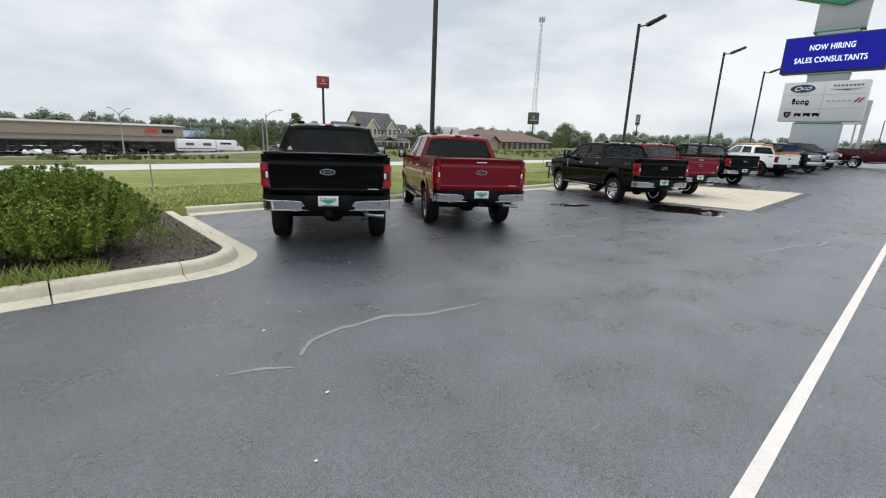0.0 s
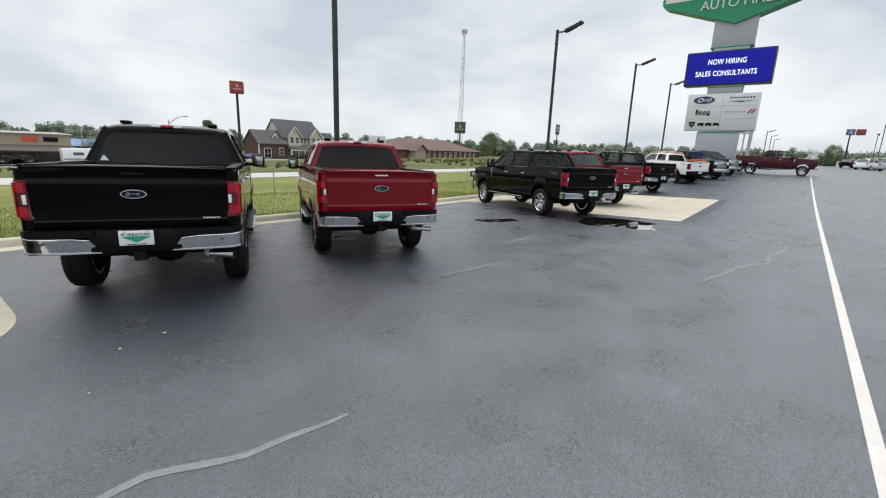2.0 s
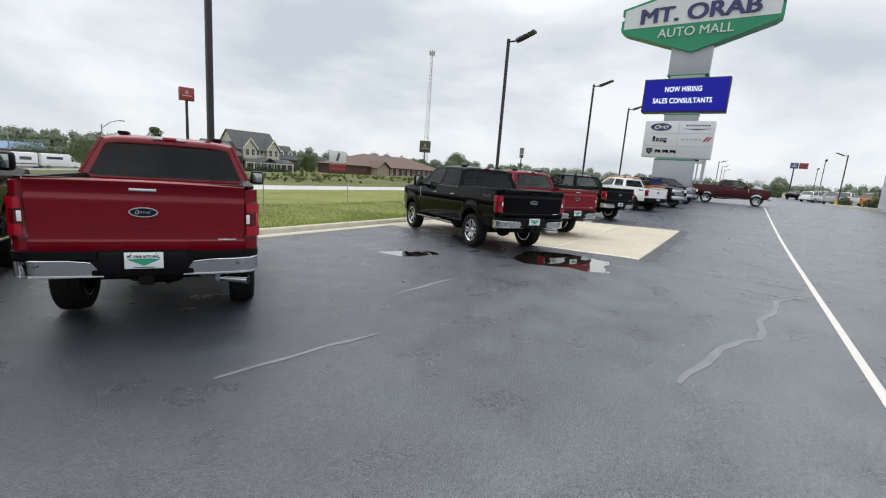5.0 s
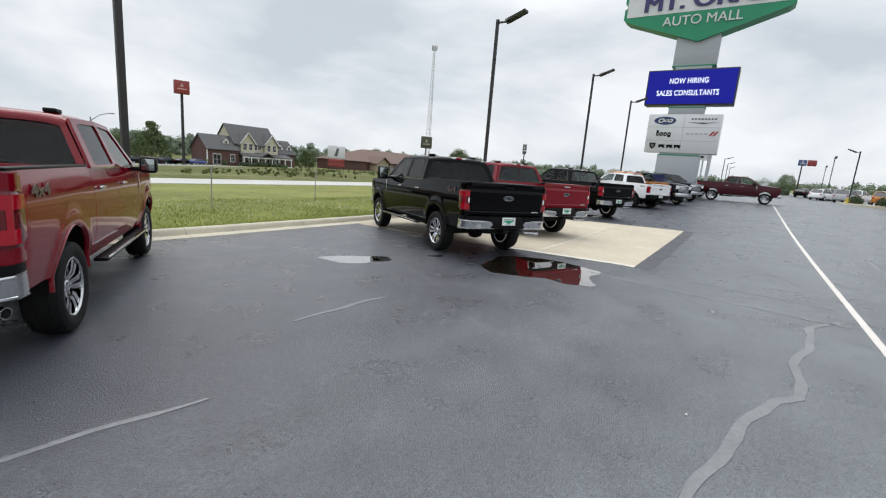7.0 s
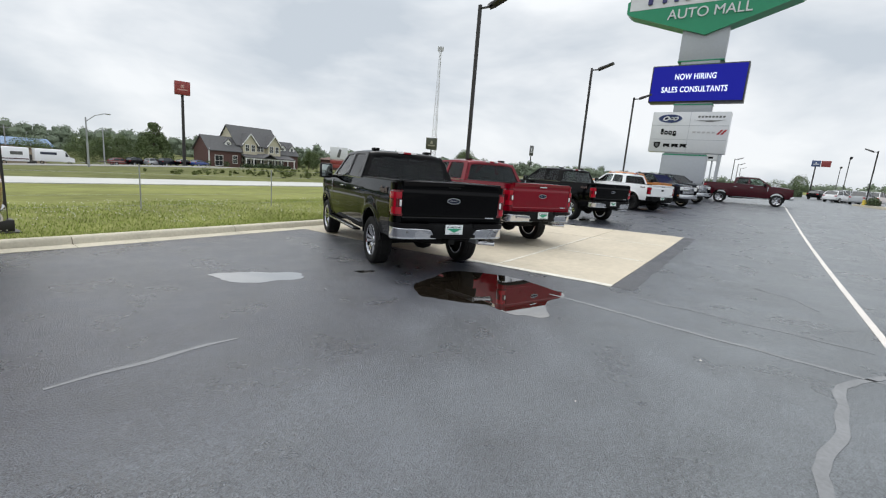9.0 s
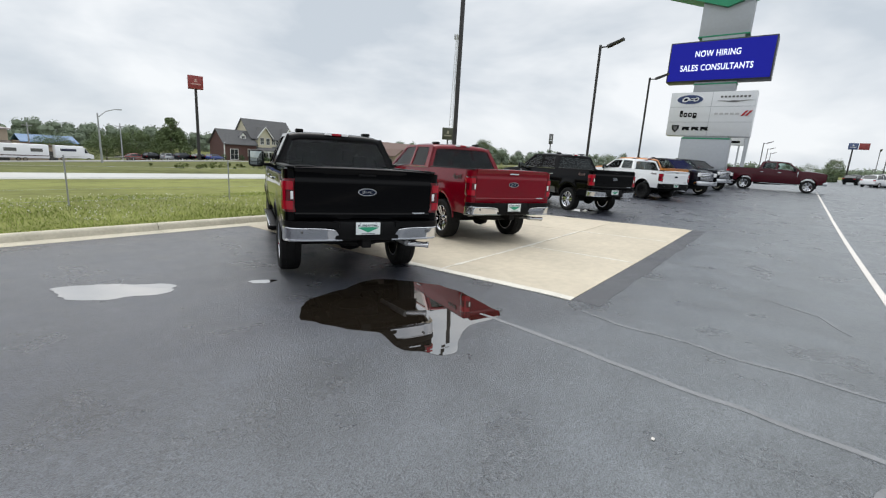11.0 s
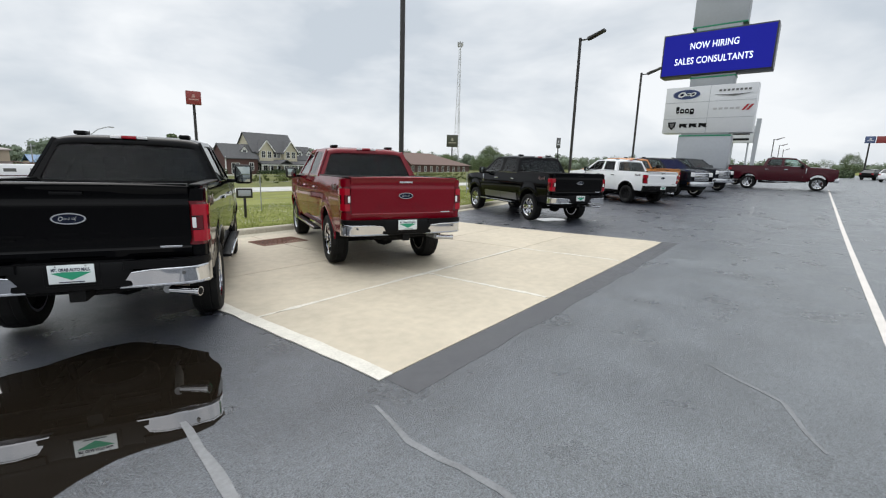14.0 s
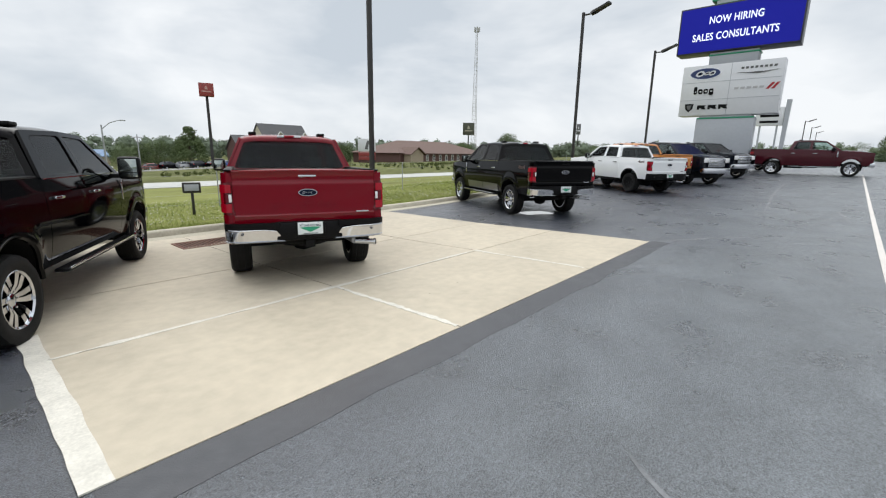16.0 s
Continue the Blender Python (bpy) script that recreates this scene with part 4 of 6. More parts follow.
    part("front_axle", tube((-0.75, YF, WR), (0.75, YF, WR), 0.05), M_UNDER, root)
    part("fuel_tank", box(-0.75, -0.2, 2.2, 3.4, 0.36, 0.52, 0.06), M_UNDER, root)
    # unseen low parts, added to block the bright gap under the truck
    part("air_dam", box(-0.80, 0.80, 5.30, 5.36, 0.26, 0.52, 0.02), M_UNDER, root)
    part("crossmember", join(box(-0.86, 0.86, 0.30, 0.40, 0.50, 0.72, 0.02), box(-0.5, 0.5, 2.0, 2.2, 0.34, 0.5, 0.03)), M_UNDER, root)
    part("silencer", tube((0.34, 1.75, 0.44), (0.34, 2.7, 0.44), 0.11, n=12), M_UNDER, root)
    for s in (-1, 1):
        part("leaf_spring", join(*[box(s * 0.56 - 0.035, s * 0.56 + 0.035, YR - 0.62 + 0.12 * k, YR + 0.62 - 0.12 * k, 0.47 - 0.014 * k, 0.482 - 0.014 * k) for k in range(4)]), M_UNDER, root)
        part("shock_absorber", tube((s * 0.50, YR - 0.14, 0.36), (s * 0.38, YR - 0.30, 0.78), 0.035, n=8), M_UNDER, root)
    part("spare_wheel", moved(TYRE, Matrix.Translation((0, 0.72, 0.54)) @ Matrix.Rotation(radians(90), 4, "Y") @ Matrix.Diagonal((1, 0.88, 0.88, 1))), M_RUBBER, root)
    if sticker:
        part("window_sticker", prism([(-0.80, 1.435), (-0.70, 1.435), (-0.75, 1.51)], 1.915, 1.920), M_PLATE, root)
    for c in root.children:
        if not c.name.startswith(("rear_axle", "front_axle")):
            c.location.z = lift
            c.scale.z = 1.02
    wheels(root, rim, spoke_count)
    return root


def parked(px, py, heading, scale=1.05):
    """Pose of a truck whose rear plate stands over px, py, its wheels on the sloping lot."""
    a = radians(heading)
    rear, front = (lot_height(px + d * math.sin(a), py + d * math.cos(a)) for d in (1.35, 5.2))
    nose = math.atan2(front - rear, 3.85)
    return Matrix.Translation((px + 0.12 * math.sin(a), py + 0.12 * math.cos(a), rear - 1.3 * nose)) @ Matrix.Rotation(-a, 4, "Z") @ Matrix.Rotation(nose, 4, "X") @ Matrix.Diagonal((scale, scale, scale, 1))


pickup("glossy black crew-cab pickup parked on the asphalt", parked(3.40, 6.80, 30.0, 1.04), M_BLACK, sticker=True, lift=0.085)
pickup("metallic red crew-cab pickup parked on the asphalt", parked(6.825, 6.523, 30.7, 1.011), M_RED, lift=0.066)
pickup("glossy black crew-cab pickup parked by the puddle", parked(14.95, 5.89, 28.3, 1.01), M_BLACK, towing=True)
pickup("metallic red crew-cab pickup parked on the concrete pad", parked(19.25, 6.16, 24.3, 1.03), M_RED)
pickup("black crew-cab pickup with stone grey lower trim", parked(27.45, 6.60, 28.0, 1.04), M_BLACK, lower=M_GREY)
pickup("white mid-size pickup with black wheel arches", parked(35.3, 6.05, 30.0, 0.945), M_WHITE, trim=M_PLASTIC, rim=M_PLASTIC, flare_mat=M_PLASTIC, spoke_count=12)
pickup("dark red crew-cab pickup parked across the lot", Matrix.Translation((53.6, 5.7, ramp(53))) @ Matrix.Rotation(radians(180), 4, "Z") @ Matrix.Diagonal((1.05, 1.05, 1.07, 1)), M_MAROON, maker_oval=False, bold_front=True, plate=False)
pickup("orange pickup parked beside a white one", parked(38.9, 6.7, 30.0, 0.98), M_ORANGE, trim=M_PLASTIC, rim=M_PLASTIC, flare_mat=M_PLASTIC, maker_oval=False)
for nx, ny, paint_, words in ((40.8, 5.4, M_NAVY, "dark blue crew-cab pickup backed into its bay"), (46.7, 5.1, M_NAVY, "dark slate crew-cab pickup backed into its bay"), (57.0, 5.2, M_SILVER, "silver crew-cab pickup backed into its bay")):
    a = radians(27)
    pickup(words, Matrix.Translation((nx + 5.9 * math.sin(a), ny + 5.9 * math.cos(a), ramp(nx + 1))) @ Matrix.Rotation(math.pi - a, 4, "Z"), paint_, maker_oval=False, bold_front=True, plate=False)


# ---- lamp posts and signs near the lot ----
def lamp_post(x, y, height, reach, heading, label, mat=M_POLE, footing=False):
    z = land(x, y)
    root = empty("lamp_post", Matrix.Translation((x, y, z)) @ Matrix.Rotation(radians(heading), 4, "Z"), label, "lamp post", "car park lamps")
    part("base_plate", join(box(-0.2, 0.2, -0.2, 0.2, 0, 0.04, 0.01), box(-0.13, 0.13, -0.13, 0.13, 0.04, 0.25, 0.02)), mat, root)
    if footing:
        part("footing", tube((0, 0, -0.1), (0, 0, 0.75), 0.32, 0.30, 20), material("yellow_footing", (0.50, 0.38, 0.05), 0.7), root)
    pole = part("pole", prism(rounded(-0.065, 0.065, -0.065, 0.065, 0.02), 0, 1), mat, root)
    pole.data.transform(Matrix(((1, 0, 0, 0), (0, 0, 1, 0), (0, height, 0, 0), (0, 0, 0, 1))))
    part("arm", box(-0.035, 0.035, 0.05, reach * 0.45, height - 0.16, height - 0.09, 0.01), mat, root)
    head = part("lamp_head", shell([[(w * (0.19 if k else 0.12), reach * 0.3 + (reach * 0.7) * k / 5, height - 0.02 - 0.09 * (1 - k / 5) * (abs(w) == 1) + 0.28 * k / 5) for w in (-1, -0.6, 0, 0.6, 1)] for k in range(6)], (0, 0, -0.09)), mat, root)
    return root


for x, y, h in ((10.9, 12.8, 8.9), (25.4, 12.4, 8.3), (39.2, 12.1, 8.4), (49.9, 11.75, 8.2)):
    lamp_post(x, y, h, 1.35, 180, "tall dark bronze lamp post with a flat head on the verge")
lamp_post(80.0, -8.7, 6.4, 1.2, 0, "dark lamp post on a yellow concrete footing", footing=True)
for x, y, h in ((118, -11.0, 7.5), (150, -13.5, 7.0), (105, 6.0, 6.0), (130, 6.2, 6.0), (160, 6.5, 6.0)):
    lamp_post(x, y, h, 1.3, 90 if y < 0 else 180, "distant dark lamp post over the parked cars")


def lettering(name, words, size, depth, mat, m, parent, label="", bold=0.0, spacing=1.0):
    """Raised words as a mesh; m takes the text's own x, y plane to its place."""
    cu = bpy.data.curves.new(name, "FONT")
    cu.body, cu.size, cu.extrude, cu.align_x, cu.align_y, cu.offset, cu.space_character = words, size, depth, "CENTER", "CENTER", bold, spacing
    tmp = new("lettering_source", cu)
    me = bpy.data.meshes.new_from_object(tmp.evaluated_get(bpy.context.evaluated_depsgraph_get()))
    bpy.data.objects.remove(tmp)
    bpy.data.curves.remove(cu)
    me.transform(m)
    bm = bmesh.new()
    bm.from_mesh(me)
    left = set(bm.verts)
    while left:
        stack, island_ = [next(v for v in bm.verts if v in left)], []
        left.discard(stack[0])
        while stack:
            v = stack.pop()
            island_.append(v)
            for e in v.link_edges:
                o = e.other_vert(v)
                if o in left:
                    left.discard(o)
                    stack.append(o)
        at = {v: k for k, v in enumerate(island_)}
        faces = [tuple(at[v] for v in f.verts) for f in bm.faces if f.verts[0] in at]
        part(name, ([v.co.copy() for v in island_], faces), mat, parent, label, smooth=False)
    bm.free()


# the pylon sign faces along -x; u runs to the right as it is read (towards -y)
SX, SY = 54.0, 7.7
sz = ramp(SX)
pylon = empty("pylon_sign", Matrix.Translation((SX, SY, sz)) @ Matrix.Rotation(radians(-90), 4, "Z"), "tall grey dealership pylon sign with a lit message board", "pylon sign")
FACE = Matrix(((1, 0, 0, 0), (0, 0, -1, 0), (0, 1, 0, 0), (0, 0, 0, 1)))
for z0, z1, w in ((0.0, 3.75, 1.78), (3.80, 4.1, 1.6), (7.35, 8.2, 1.45), (11.25, 11.6, 1.45), (11.65, 14.6, 1.72)):
    part("column", box(-w, w, -0.55, 0.55, z0, z1, 0.03), M_SIGNGREY, pylon)
for z0, w in ((3.75, 1.74), (8.02, 1.5), (11.3, 1.5), (11.62, 1.75)):
    part("green_band", box(-w, w, -0.57, 0.57, z0 - 0.04, z0 + 0.06, 0.005), M_SIGNGREEN, pylon, "thin green band")
panel = part("brand_panel", box(-3.0, 3.0, -0.62, 0.62, 3.95, 7.40, 0.03), M_SIGNWHITE, pylon, "white brand panel in six cells")
for z in (5.05, 6.25):
    part("cell_line", box(-2.98, 2.98, -0.630, -0.618, z - 0.015, z + 0.015), M_SIGNGREY, panel)
part("cell_line", box(0.02, 0.05, -0.630, -0.618, 3.97, 7.38), M_SIGNGREY, panel)
# makers' marks as plain shapes
part("mark_oval", prism([(-1.55 + a, 6.83 + b) for a, b in oval(0.98, 0.40, 36)], -0.640, -0.62), M_CHROME, panel, "silver oval rim")
part("mark_oval_blue", prism([(-1.55 + a, 6.83 + b) for a, b in oval(0.92, 0.35, 36)], -0.655, -0.62), material("mark_blue", (0.012, 0.03, 0.11), 0.3, vary=0), panel, "dark blue oval")
for cx, rx, rz in ((-1.86, 0.26, 0.20), (-1.42, 0.20, 0.11), (-1.10, 0.20, 0.16)):
    part("mark_stroke", prism([(cx + rx * math.cos(k * math.tau / 20) + 0.08 * math.sin(k * math.tau / 20), 6.83 + rz * math.sin(k * math.tau / 20)) for k in range(20)], -0.66, -0.65), M_SIGNWHITE, panel)
    part("mark_stroke", prism([(cx + rx * 0.55 * math.cos(k * math.tau / 20) + 0.05 * math.sin(k * math.tau / 20), 6.83 + rz * 0.5 * math.sin(k * math.tau / 20)) for k in range(20)], -0.665, -0.655), M_OVAL, panel)
for k, (x0, w, h) in enumerate(((-2.15, 0.22, 0.52), (-1.86, 0.28, 0.34), (-1.52, 0.28, 0.34), (-1.18, 0.28, 0.44))):
    part("mark_block", prism(rounded(x0, x0 + w, 5.45 - (0.10 if k == 3 else 0), 5.45 - (0.10 if k == 3 else 0) + h, 0.09), -0.65, -0.62), M_PLASTIC, panel)
    part("mark_hole", prism(rounded(x0 + 0.09, x0 + w - 0.06, 5.57, 5.66, 0.03), -0.655, -0.63), M_SIGNWHITE, panel)
part("mark_shield", prism([(-2.62, 4.80), (-2.05, 4.80), (-2.10, 4.45), (-2.335, 4.22), (-2.57, 4.45)], -0.65, -0.62), M_PLASTIC, panel)
part("mark_shield_face", prism([(-2.50, 4.70), (-2.17, 4.70), (-2.24, 4.45), (-2.335, 4.36), (-2.43, 4.45)], -0.655, -0.63), M_GREY, panel)
for x0 in (-1.80, -1.12, -0.46):
    part("mark_block", prism([(x0, 4.38), (x0 + 0.14, 4.38), (x0 + 0.16, 4.50), (x0 + 0.38, 4.38), (x0 + 0.56, 4.38), (x0 + 0.48, 4.54), (x0 + 0.56, 4.66), (x0, 4.68)], -0.65, -0.62), M_PLASTIC, panel)
part("mark_wing", prism([(0.35, 6.72), (1.2, 6.60), (1.55, 6.56), (1.9, 6.60), (2.75, 6.74), (1.9, 6.68), (1.55, 6.70), (1.2, 6.68)], -0.65, -0.62), M_GREY, panel)
for k in range(8):
    part("mark_block", prism([(0.60 + k * 0.26, 6.92), (0.76 + k * 0.26, 6.92), (0.78 + k * 0.26, 7.06), (0.60 + k * 0.26, 7.06)], -0.64, -0.62), M_GREY, panel)
for k in range(5):
    part("mark_block", prism([(0.35 + k * 0.36, 5.62), (0.58 + k * 0.36, 5.62), (0.62 + k * 0.36, 5.76), (0.35 + k * 0.36, 5.76)], -0.64, -0.62), material("mark_silver", (0.42, 0.42, 0.43), 0.4, vary=0), panel)
for k in (0, 1):
    part("mark_stripe", prism([(2.15 + k * 0.28, 5.52), (2.32 + k * 0.28, 5.52), (2.62 + k * 0.28, 5.92), (2.45 + k * 0.28, 5.92)], -0.65, -0.62), material("mark_red", (0.35, 0.02, 0.03), 0.4, vary=0), panel, "red slanted stripe")
board = part("message_board", box(-3.62, 3.62, -0.70, 0.70, 8.22, 11.32, 0.04), M_CASE, pylon, "lit blue message board in a dark case")
part("screen", box(-3.52, 3.52, -0.715, -0.69, 8.32, 11.22), M_LED, board)
for words, z in (("NOW HIRING", 10.30), ("SALES CONSULTANTS", 9.25)):
    lettering("screen_letter", words, 0.66, 0.01, M_LEDTEXT, Matrix.Translation((-0.15, -0.73, z)) @ FACE @ Matrix.Diagonal((0.72, 1.0, 1, 1)), board, bold=0.008, spacing=1.08)
top = part("name_board", prism([(0.0, 13.6), (6.2, 15.75), (6.55, 16.0), (6.55, 16.9), (6.35, 17.0), (6.35, 17.35), (6.55, 17.45), (6.55, 18.0), (0, 19.6), (-6.55, 18.0), (-6.55, 17.45), (-6.35, 17.35), (-6.35, 17.0), (-6.55, 16.9), (-6.55, 16.0), (-6.2, 15.75)], -0.8, 0.8), M_SIGNGREEN, pylon, "green and white name board with raised letters", smooth=False)
part("white_field", prism([(-6.30, 16.15), (6.30, 16.15), (6.30, 17.85), (0, 19.35), (-6.30, 17.85)], -0.825, -0.79), M_SIGNWHITE, top, "white upper field", smooth=False)
for k, dx in enumerate((-0.075, 0.0, 0.075)):
    lettering("letter", "MT. ORAB", 2.05, 0.06, M_SIGNBLUE, Matrix.Translation((dx, -0.88 - 0.004 * k, 17.05)) @ FACE @ Matrix.Diagonal((1.05, 0.92, 1, 1)), top, "raised navy letters")
lettering("letter", "AUTO MALL", 1.12, 0.05, M_SIGNWHITE, Matrix.Translation((0, -0.85, 15.42)) @ FACE @ Matrix.Diagonal((1.0, 1.0, 1, 1)), top, "raised white letters")

far_sign = empty("brand_sign", Matrix.Translation((108, 10.9, ramp(108))) @ Matrix.Rotation(radians(-90), 4, "Z") @ Matrix.Diagonal((1.4, 1.4, 1.36, 1)), "white brand sign with a tapered grey fin", "brand sign")
part("fin", prism([(1.36, 0.0), (1.72, 0.0), (1.86, 7.0), (1.40, 7.0)], -0.35, 0.35), M_SIGNGREY, far_sign, smooth=False)
pan = part("sign_panel", box(-1.35, 1.35, -0.3, 0.3, 4.05, 6.2, 0.03), M_SIGNWHITE, far_sign)
for z in (4.35, 5.05, 5.75):
    part("mark_block", box(-0.9, 0.9, -0.315, -0.29, z, z + 0.28, 0.01), M_PLASTIC if z < 5.5 else M_GREY, pan)
for x0 in (-0.9, 0.75):
    part("leg", box(x0, x0 + 0.18, -0.09, 0.09, 0, 4.06), M_SIGNGREY, far_sign)


def pole_sign(label, x, y, z0, w, h, board_mat, base=None, thick=0.6, heading=0.0, pole_r=0.28, marks=M_SIGNWHITE):
    b = land(x, y) if base is None else base
    root = empty("pole_sign", Matrix.Translation((x, y, b)) @ Matrix.Rotation(radians(heading), 4, "Z"), label, "pole sign")
    part("pole", tube((0, 0, 0), (0, 0, z0 - b + 0.2), pole_r, pole_r * 0.8, 14), M_POLE, root)
    bd = part("sign_board", box(-w / 2, w / 2, -thick / 2, thick / 2, z0 - b, z0 - b + h, 0.04), board_mat, root)
    part("sign_mark", box(-w * 0.32, w * 0.32, -thick / 2 - 0.02, -thick / 2 + 0.01, z0 - b + h * 0.30, z0 - b + h * 0.40), marks, bd)
    part("sign_mark", prism([(-w * 0.12, z0 - b + h * 0.5), (w * 0.12, z0 - b + h * 0.5), (w * 0.06, z0 - b + h * 0.75), (-w * 0.06, z0 - b + h * 0.75)], -thick / 2 - 0.02, -thick / 2 + 0.01), marks, bd)
    return root


M_SIGNRED = material("sign_red", (0.24, 0.036, 0.032), 0.45, vary=0.1, scale=1)
M_MARKPINK = material("sign_faded", (0.45, 0.25, 0.22), 0.5, vary=0.1)
M_OLIVE = material("sign_olive", (0.055, 0.06, 0.035), 0.5, vary=0.1)
M_TAN = material("sign_tan", (0.32, 0.30, 0.22), 0.5, vary=0.1)
pole_sign("faded red pole sign across the highway", 56.8, 107.0, 12.9, 2.9, 2.7, M_SIGNRED, thick=1.9, heading=-20, pole_r=0.34, marks=M_MARKPINK)
pole_sign("dark olive pole sign among the far trees", 178, 130, 9.6, 5.2, 5.4, M_OLIVE, heading=-50, pole_r=0.35, marks=M_TAN)
pole_sign("tall narrow pole sign far off", 330, 148, 16.0, 3.0, 7.5, M_GREY, base=-2, heading=-60, pole_r=0.5)
two = pole_sign("blue and red twin pole sign beyond the lot", 121, -6.6, 7.4, 1.35, 1.15, material("sign_blue", (0.07, 0.10, 0.20), 0.5), base=ramp(121), thick=0.3, heading=-90, pole_r=0.14)
part("second_board", box(-0.72, 0.72, -0.15, 0.15, 5.95, 7.1, 0.03), M_SIGNRED, two).matrix_basis = Matrix.Translation((1.5, 0, 7.4 - ramp(121) - 5.95))
rd_sign = empty("roadside_sign", Matrix.Translation((94.4, 99, land(94, 99))) @ Matrix.Rotation(radians(-35), 4, "Z"), "white roadside sign with red boards below", "roadside sign")
for x0 in (-2.2, 2.0):
    part("post", box(x0, x0 + 0.25, -0.12, 0.12, 0, 6.6), M_POLE, rd_sign)
part("sign_board", box(-2.4, 2.4, -0.2, 0.2, 3.3, 6.6, 0.03), M_SIGNWHITE, rd_sign)
part("sign_mark", prism([(-0.6, 3.9), (0.2, 3.7), (0.7, 5.9), (0.1, 6.2)], -0.215, -0.19), M_GREY, rd_sign)
for z in (0.9, 2.0):
    part("red_board", box(-2.3, 2.3, -0.18, 0.18, z, z + 0.95, 0.02), M_SIGNRED, rd_sign)

# ---- fence, meter post and drain ----
fence = empty("wire_fence", Matrix.Translation((0, 0, 0)), "thin galvanised wire fence on the grass", "fence")
fx = [13.95 + 3.85 * k for k in range(-6, 20)]
for x in fx:
    z = land(x, 15.2)
    part("post", tube((x, 15.2, z - 0.05), (x, 15.2, z + 1.2), 0.017, n=8), M_GALV, fence)
for h in (0.12, 0.4, 0.68, 0.95, 1.17):
    part("wire", join(*[tube((a, 15.2, land(a, 15.2) + h), (b, 15.2, land(b, 15.2) + h), 0.0022, n=4) for a, b in zip(fx, fx[1:])]), M_GALV, fence)
z = land(20.5, 14.0)
meter = empty("meter_post", Matrix.Translation((20.5, 14.0, z)) @ Matrix.Rotation(radians(-20), 4, "Z"), "small black box on a post in the grass", "meter post")
part("post", box(-0.035, 0.035, -0.035, 0.035, -0.02, 0.62, 0.006), M_POLE, meter)
case = part("case", box(-0.22, 0.22, -0.05, 0.05, 0.58, 0.86, 0.015), M_POLE, meter)
part("dial", box(-0.17, 0.17, -0.056, -0.045, 0.64, 0.81, 0.004), M_SIGNGREY, case, "pale grey window")
M_RUST = material("rusty_iron", (0.14, 0.055, 0.03), 0.8, vary=0.3, scale=8, bump=0.3)
drain = empty("storm_drain", Matrix.Translation((19.5, 10.5, lot_height(19.5, 10.5) + 0.009)) @ Matrix.Rotation(0, 4, "Z"), "rusty iron storm drain grate in the concrete", "drain grate")
part("frame", join(box(-0.55, 0.55, -0.36, -0.31, 0, 0.012), box(-0.55, 0.55, 0.31, 0.36, 0, 0.012), box(-0.55, -0.50, -0.31, 0.31, 0, 0.012), box(0.50, 0.55, -0.31, 0.31, 0, 0.012)), M_RUST, drain)
for k in range(14):
    part("bar", box(-0.48 + k * 0.071, -0.445 + k * 0.071, -0.31, 0.31, 0.002, 0.011), M_RUST, drain)
# flat dark sheet painted in for the shade below the bars
part("pit_shade", box(-0.50, 0.50, -0.31, 0.31, 0.0005, 0.0015), M_UNDER, drain)

# ---- across the highway: house, shops, tower ----
M_SIDING = material("cream_siding", (0.52, 0.48, 0.36), 0.7, vary=0.06, scale=1)
M_BRICK = material("red_brick_wall", (0.10, 0.052, 0.045), 0.85, vary=0.25, scale=3, bump=0.2, bump_scale=20)
M_SHINGLE = material("grey_shingle", (0.085, 0.085, 0.088), 0.85, vary=0.2, scale=2, bump=0.3, bump_scale=12)
M_BROWNROOF = material("brown_shingle", (0.125, 0.078, 0.064), 0.85, vary=0.2, scale=2, bump=0.3, bump_scale=12)
M_WHITETRIM = material("white_trim", (0.70, 0.70, 0.68), 0.6, vary=0.05)
M_PANE = material("dark_window_pane", (0.03, 0.035, 0.04), 0.08, vary=0)
M_BEIGE = material("beige_metal_wall", (0.33, 0.27, 0.20), 0.6, vary=0.08, scale=0.6)
M_TINROOF = material("pale_metal_roof", (0.27, 0.235, 0.22), 0.5, vary=0.1, scale=0.6)
# shade of the shop front is put into this dark colour
M_DARKWALL = material("shaded_shop_front", (0.045, 0.042, 0.04), 0.6, vary=0.25, scale=0.8)
M_HEDGE = material("hedge_leaf", (0.05, 0.075, 0.03), 0.8, vary=0.3, scale=1)


def gable_roof(x0, x1, y0, y1, eave, ridge, axis="x", over=0.4, thick=0.18):
    """Two thick slopes; the ridge runs along the axis."""
    if axis == "x":
        m = (y0 + y1) / 2
        o = (ridge - eave) / (m - y0) * over
        rows = [[(x, y0 - over, eave - o), (x, m, ridge), (x, y1 + over, eave - o)] for x in (x0 - over, x1 + over)]
    else:
        m = (x0 + x1) / 2
        o = (ridge - eave) / (m - x0) * over
        rows = [[(x0 - over, y, eave - o), (m, y, ridge), (x1 + over, y, eave - o)] for y in (y0 - over, y1 + over)]
    return shell(rows, (0, 0, -thick))


def gable_wall(x0, x1, y0, y1, base, eave, ridge, axis="x"):
    if axis == "x":
        m = (y0 + y1) / 2
        prof = [(y0, base), (y1, base), (y1, eave), (m, ridge), (y0, eave)]
        v = [(x, y, z) for x in (x0, x1) for y, z in prof]
    else:
        m = (x0 + x1) / 2
        prof = [(x0, base), (x1, base), (x1, eave), (m, ridge), (x0, eave)]
        v = [(x, y, z) for y in (y0, y1) for x, z in prof]
    return v, [(k, (k + 1) % 5, 5 + (k + 1) % 5, 5 + k) for k in range(5)] + [(0, 1, 2, 3, 4), (9, 8, 7, 6, 5)]


